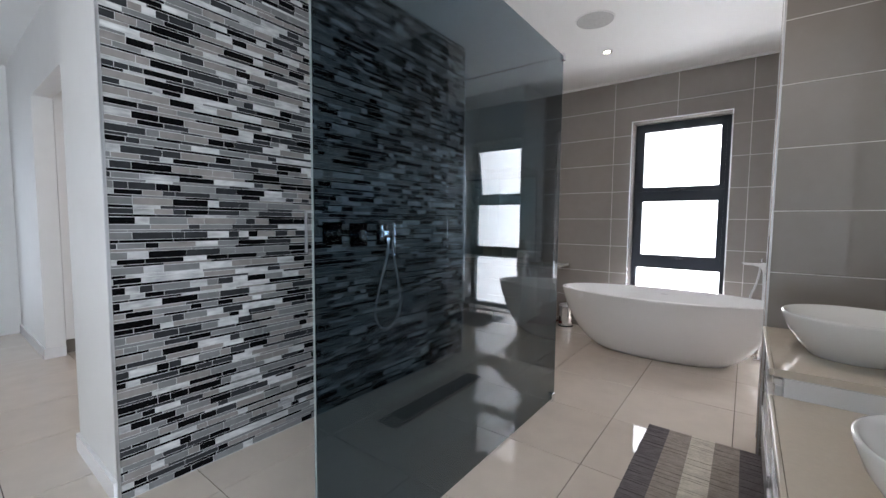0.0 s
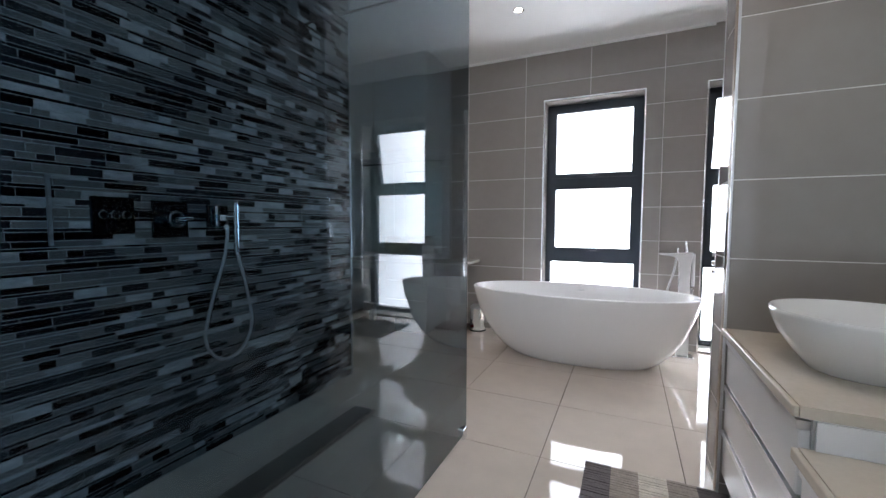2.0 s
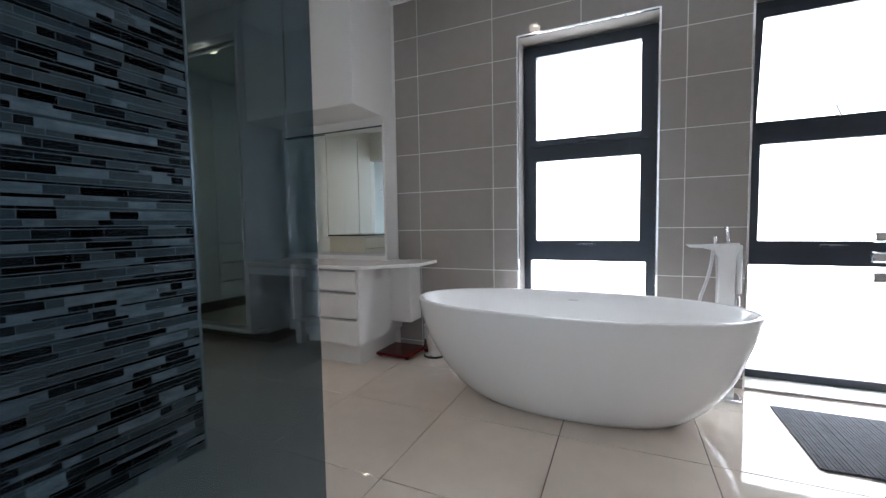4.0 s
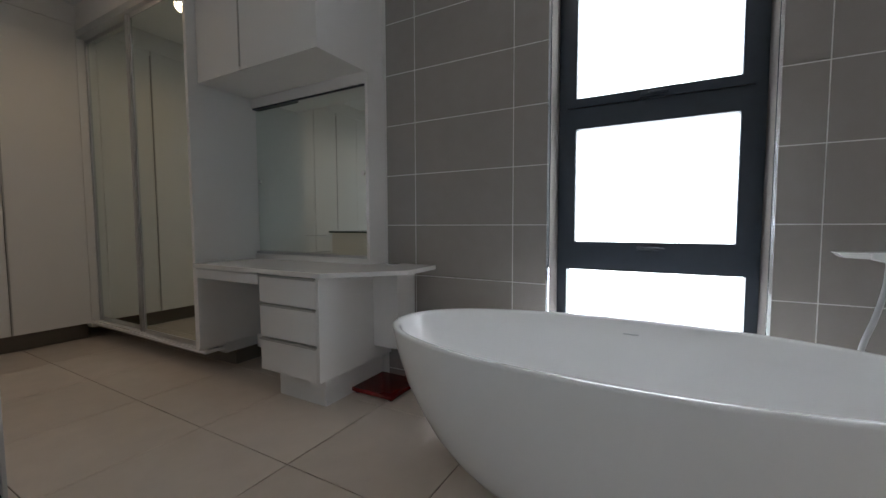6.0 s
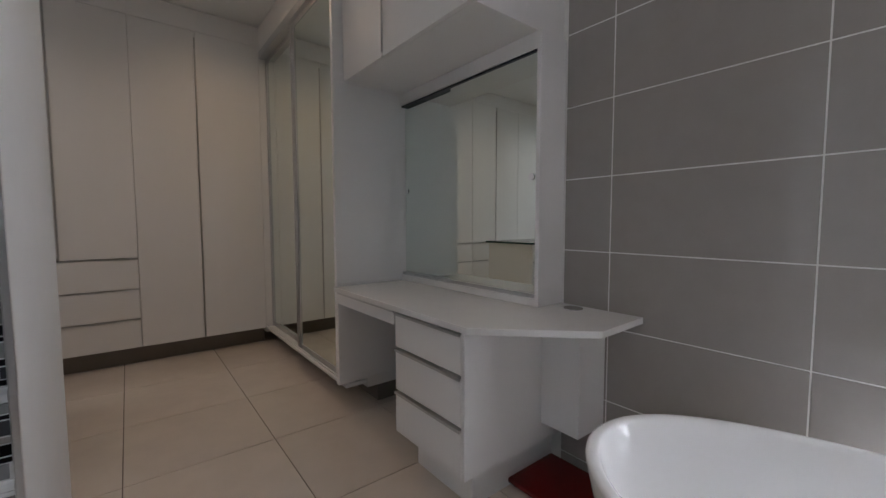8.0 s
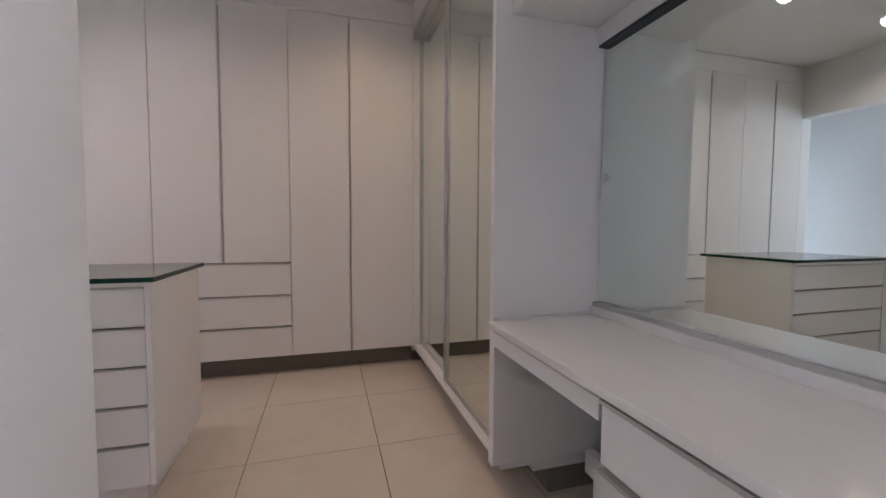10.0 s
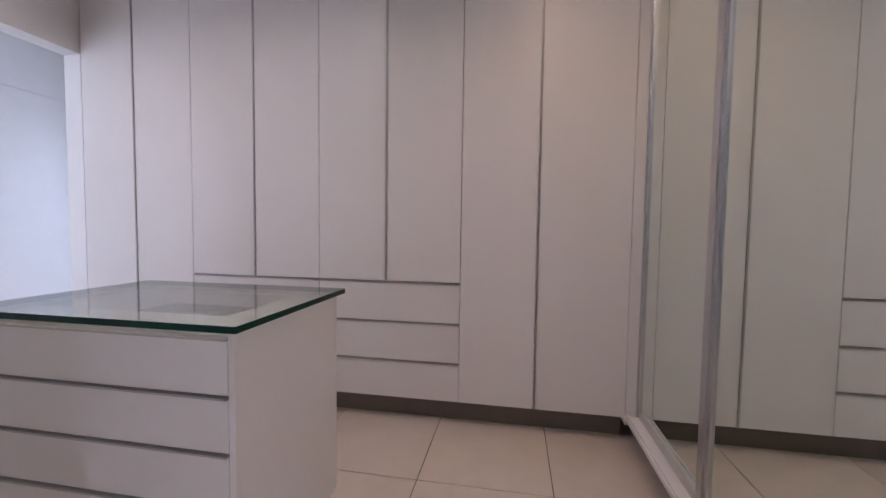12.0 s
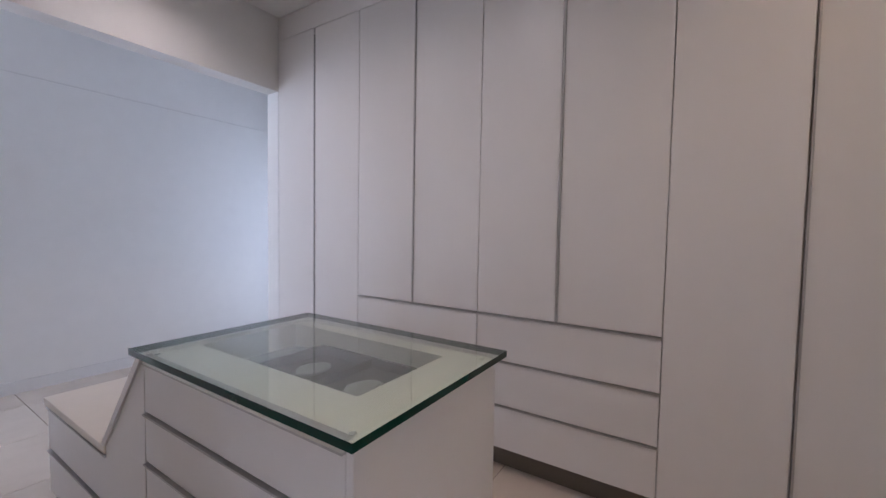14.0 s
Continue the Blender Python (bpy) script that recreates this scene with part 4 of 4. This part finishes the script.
def tiles(parent, axis, plane, lines_a, lines_b, holes, mat, depth, joint, chamfer=0.001):
    cache = {}
    for a0, a1 in zip(lines_a, lines_a[1:]):
        for b0, b1 in zip(lines_b, lines_b[1:]):
            cell = (a0 + joint / 2, a1 - joint / 2, b0 + joint / 2, b1 - joint / 2)
            spans = minus(cell, holes)
            if not spans:
                continue
            local = [tuple(round(v, 4) for v in (s[0] - a0, s[1] - a0, s[2] - b0, s[3] - b0)) for s in spans]
            me = slab_mesh(cache, tuple(local), local, depth, axis, mat, chamfer if len(local) == 1 else 0.0004)
            ob = new("tile", me)
            ob.parent = parent
            ob.location = {"z": (a0, b0, plane), "-y": (a0, plane, b0), "+y": (a0, plane, b0), "x": (plane, a0, b0), "-x": (plane, a0, b0)}[axis]


def lines(start, pitch, lo, hi):
    k = math.ceil((lo - start) / pitch + 1e-6)
    out = [lo]
    while start + k * pitch < hi - 0.01:
        out.append(start + k * pitch)
        k += 1
    return out + [hi]


ROWS_Z = lines(0.965, 0.3005, 0.0, ROOM_H)
tiles(wall_north, "-y", WIN_Y + SKIN, lines(-1.82, 0.605, -2.03, X_E), ROWS_Z, [W1, W2], WALL_TILE, SKIN, 0.0045)
STUB_Z = lines(0.977, 0.308, 0.0, ROOM_H)
tiles(wall_stub, "-y", 2.69 + SKIN, [0.105, 0.638, 0.68], STUB_Z, [], WALL_TILE, SKIN, 0.0045)
tiles(wall_stub, "+y", 2.93 - SKIN, [0.105, 0.638, X_E], STUB_Z, [], WALL_TILE, SKIN, 0.0045)
tiles(wall_stub, "-x", 0.10 + SKIN, [2.695, 2.925], STUB_Z, [], WALL_TILE, SKIN, 0.0045)
tiles(wall_east, "-x", X_E, lines(4.8, 0.605, 2.935, 4.797), ROWS_Z, [], WALL_TILE, SKIN, 0.0045)
tiles(wall_vanity, "-x", 0.683, lines(2.685, 0.605, 0.752, 2.685), STUB_Z, [], WALL_TILE, SKIN, 0.0045)
tiles(floor, "z", -0.004, lines(-0.612, 0.6075, X_W, X_E), lines(3.25, 0.6, Y_S, 5.14), [], FLOOR_TILE, 0.004, 0.004, 0.0008)

# ---------------------------------------------------------------- mosaic: strips of glass and stone on the shower wall
mos_bed = part("mosaic_bed", box(BLOCK[1] - 0.0085, BLOCK[1] - 0.0004, BLOCK[2] + 0.008, BLOCK[3] - 0.008, 0.0, ROOM_H - 0.002), MOS_GROUT, wall_shower, "pale grey grout bed")
rng = random.Random(7)
strip_cache = {}
CUT = (1.583, 1.947, 1.043, 1.212)
verts, faces, slots = [], [], []
singles = 0
z = 0.004
row = 0
while z < ROOM_H - 0.012:
    h = (0.030, 0.011, 0.023, 0.013, 0.030, 0.009, 0.021)[row % 7]
    y = BLOCK[2] + 0.009 - rng.random() * 0.08
    while y < BLOCK[3] - 0.010:
        ln = rng.choice((0.048, 0.072, 0.098, 0.098, 0.148, 0.148)) if h > 0.0135 else rng.choice((0.098, 0.148, 0.198))
        y0, y1 = max(y, BLOCK[2] + 0.009), min(y + ln, BLOCK[3] - 0.009)
        y += ln + 0.0018
        if y1 - y0 < 0.006:
            continue
        k = rng.choices(range(5), (18, 17, 24, 20, 21) if h > 0.0135 else (45, 20, 17, 10, 8))[0]
        dep = 0.0048 + rng.choice((0.0, 0.0008, 0.0014))
        full = abs(y1 - y0 - ln) < 1e-6
        if full and 0.62 < y0 < 1.25 and 1.0 < z < 1.45 and singles < 300:
            me = slab_mesh(strip_cache, (ln, h, dep, k), [(0, ln, 0, h)], dep, "x", MOSAIC[k], 0.0006)
            ob = new("mosaic_strip", me)
            ob.parent, ob.location = wall_shower, (BLOCK[1] - 0.004, y0, z)
            singles += 1
            continue
        n, c = len(verts), 0.0006
        x0, x1 = BLOCK[1] - 0.004, BLOCK[1] - 0.004 + dep
        verts += [(x0, y0, z), (x0, y1, z), (x0, y1, z + h), (x0, y0, z + h), (x1, y0 + c, z + c), (x1, y1 - c, z + c), (x1, y1 - c, z + h - c), (x1, y0 + c, z + h - c)]
        faces += [(n + 4, n + 5, n + 6, n + 7)] + [(n + i, n + (i + 1) % 4, n + 4 + (i + 1) % 4, n + 4 + i) for i in range(4)]
        slots += [k] * 5
    z += h + 0.0017
    row += 1
me = bpy.data.meshes.new("mosaic_field")
me.from_pydata(verts, [], faces)
for m in MOSAIC:
    me.materials.append(m)
me.polygons.foreach_set("material_index", slots)
field = new("mosaic_field", me)
field.parent = wall_shower
tagged(field, "narrow strips of grey, black and marbled mosaic", kind="stuff")
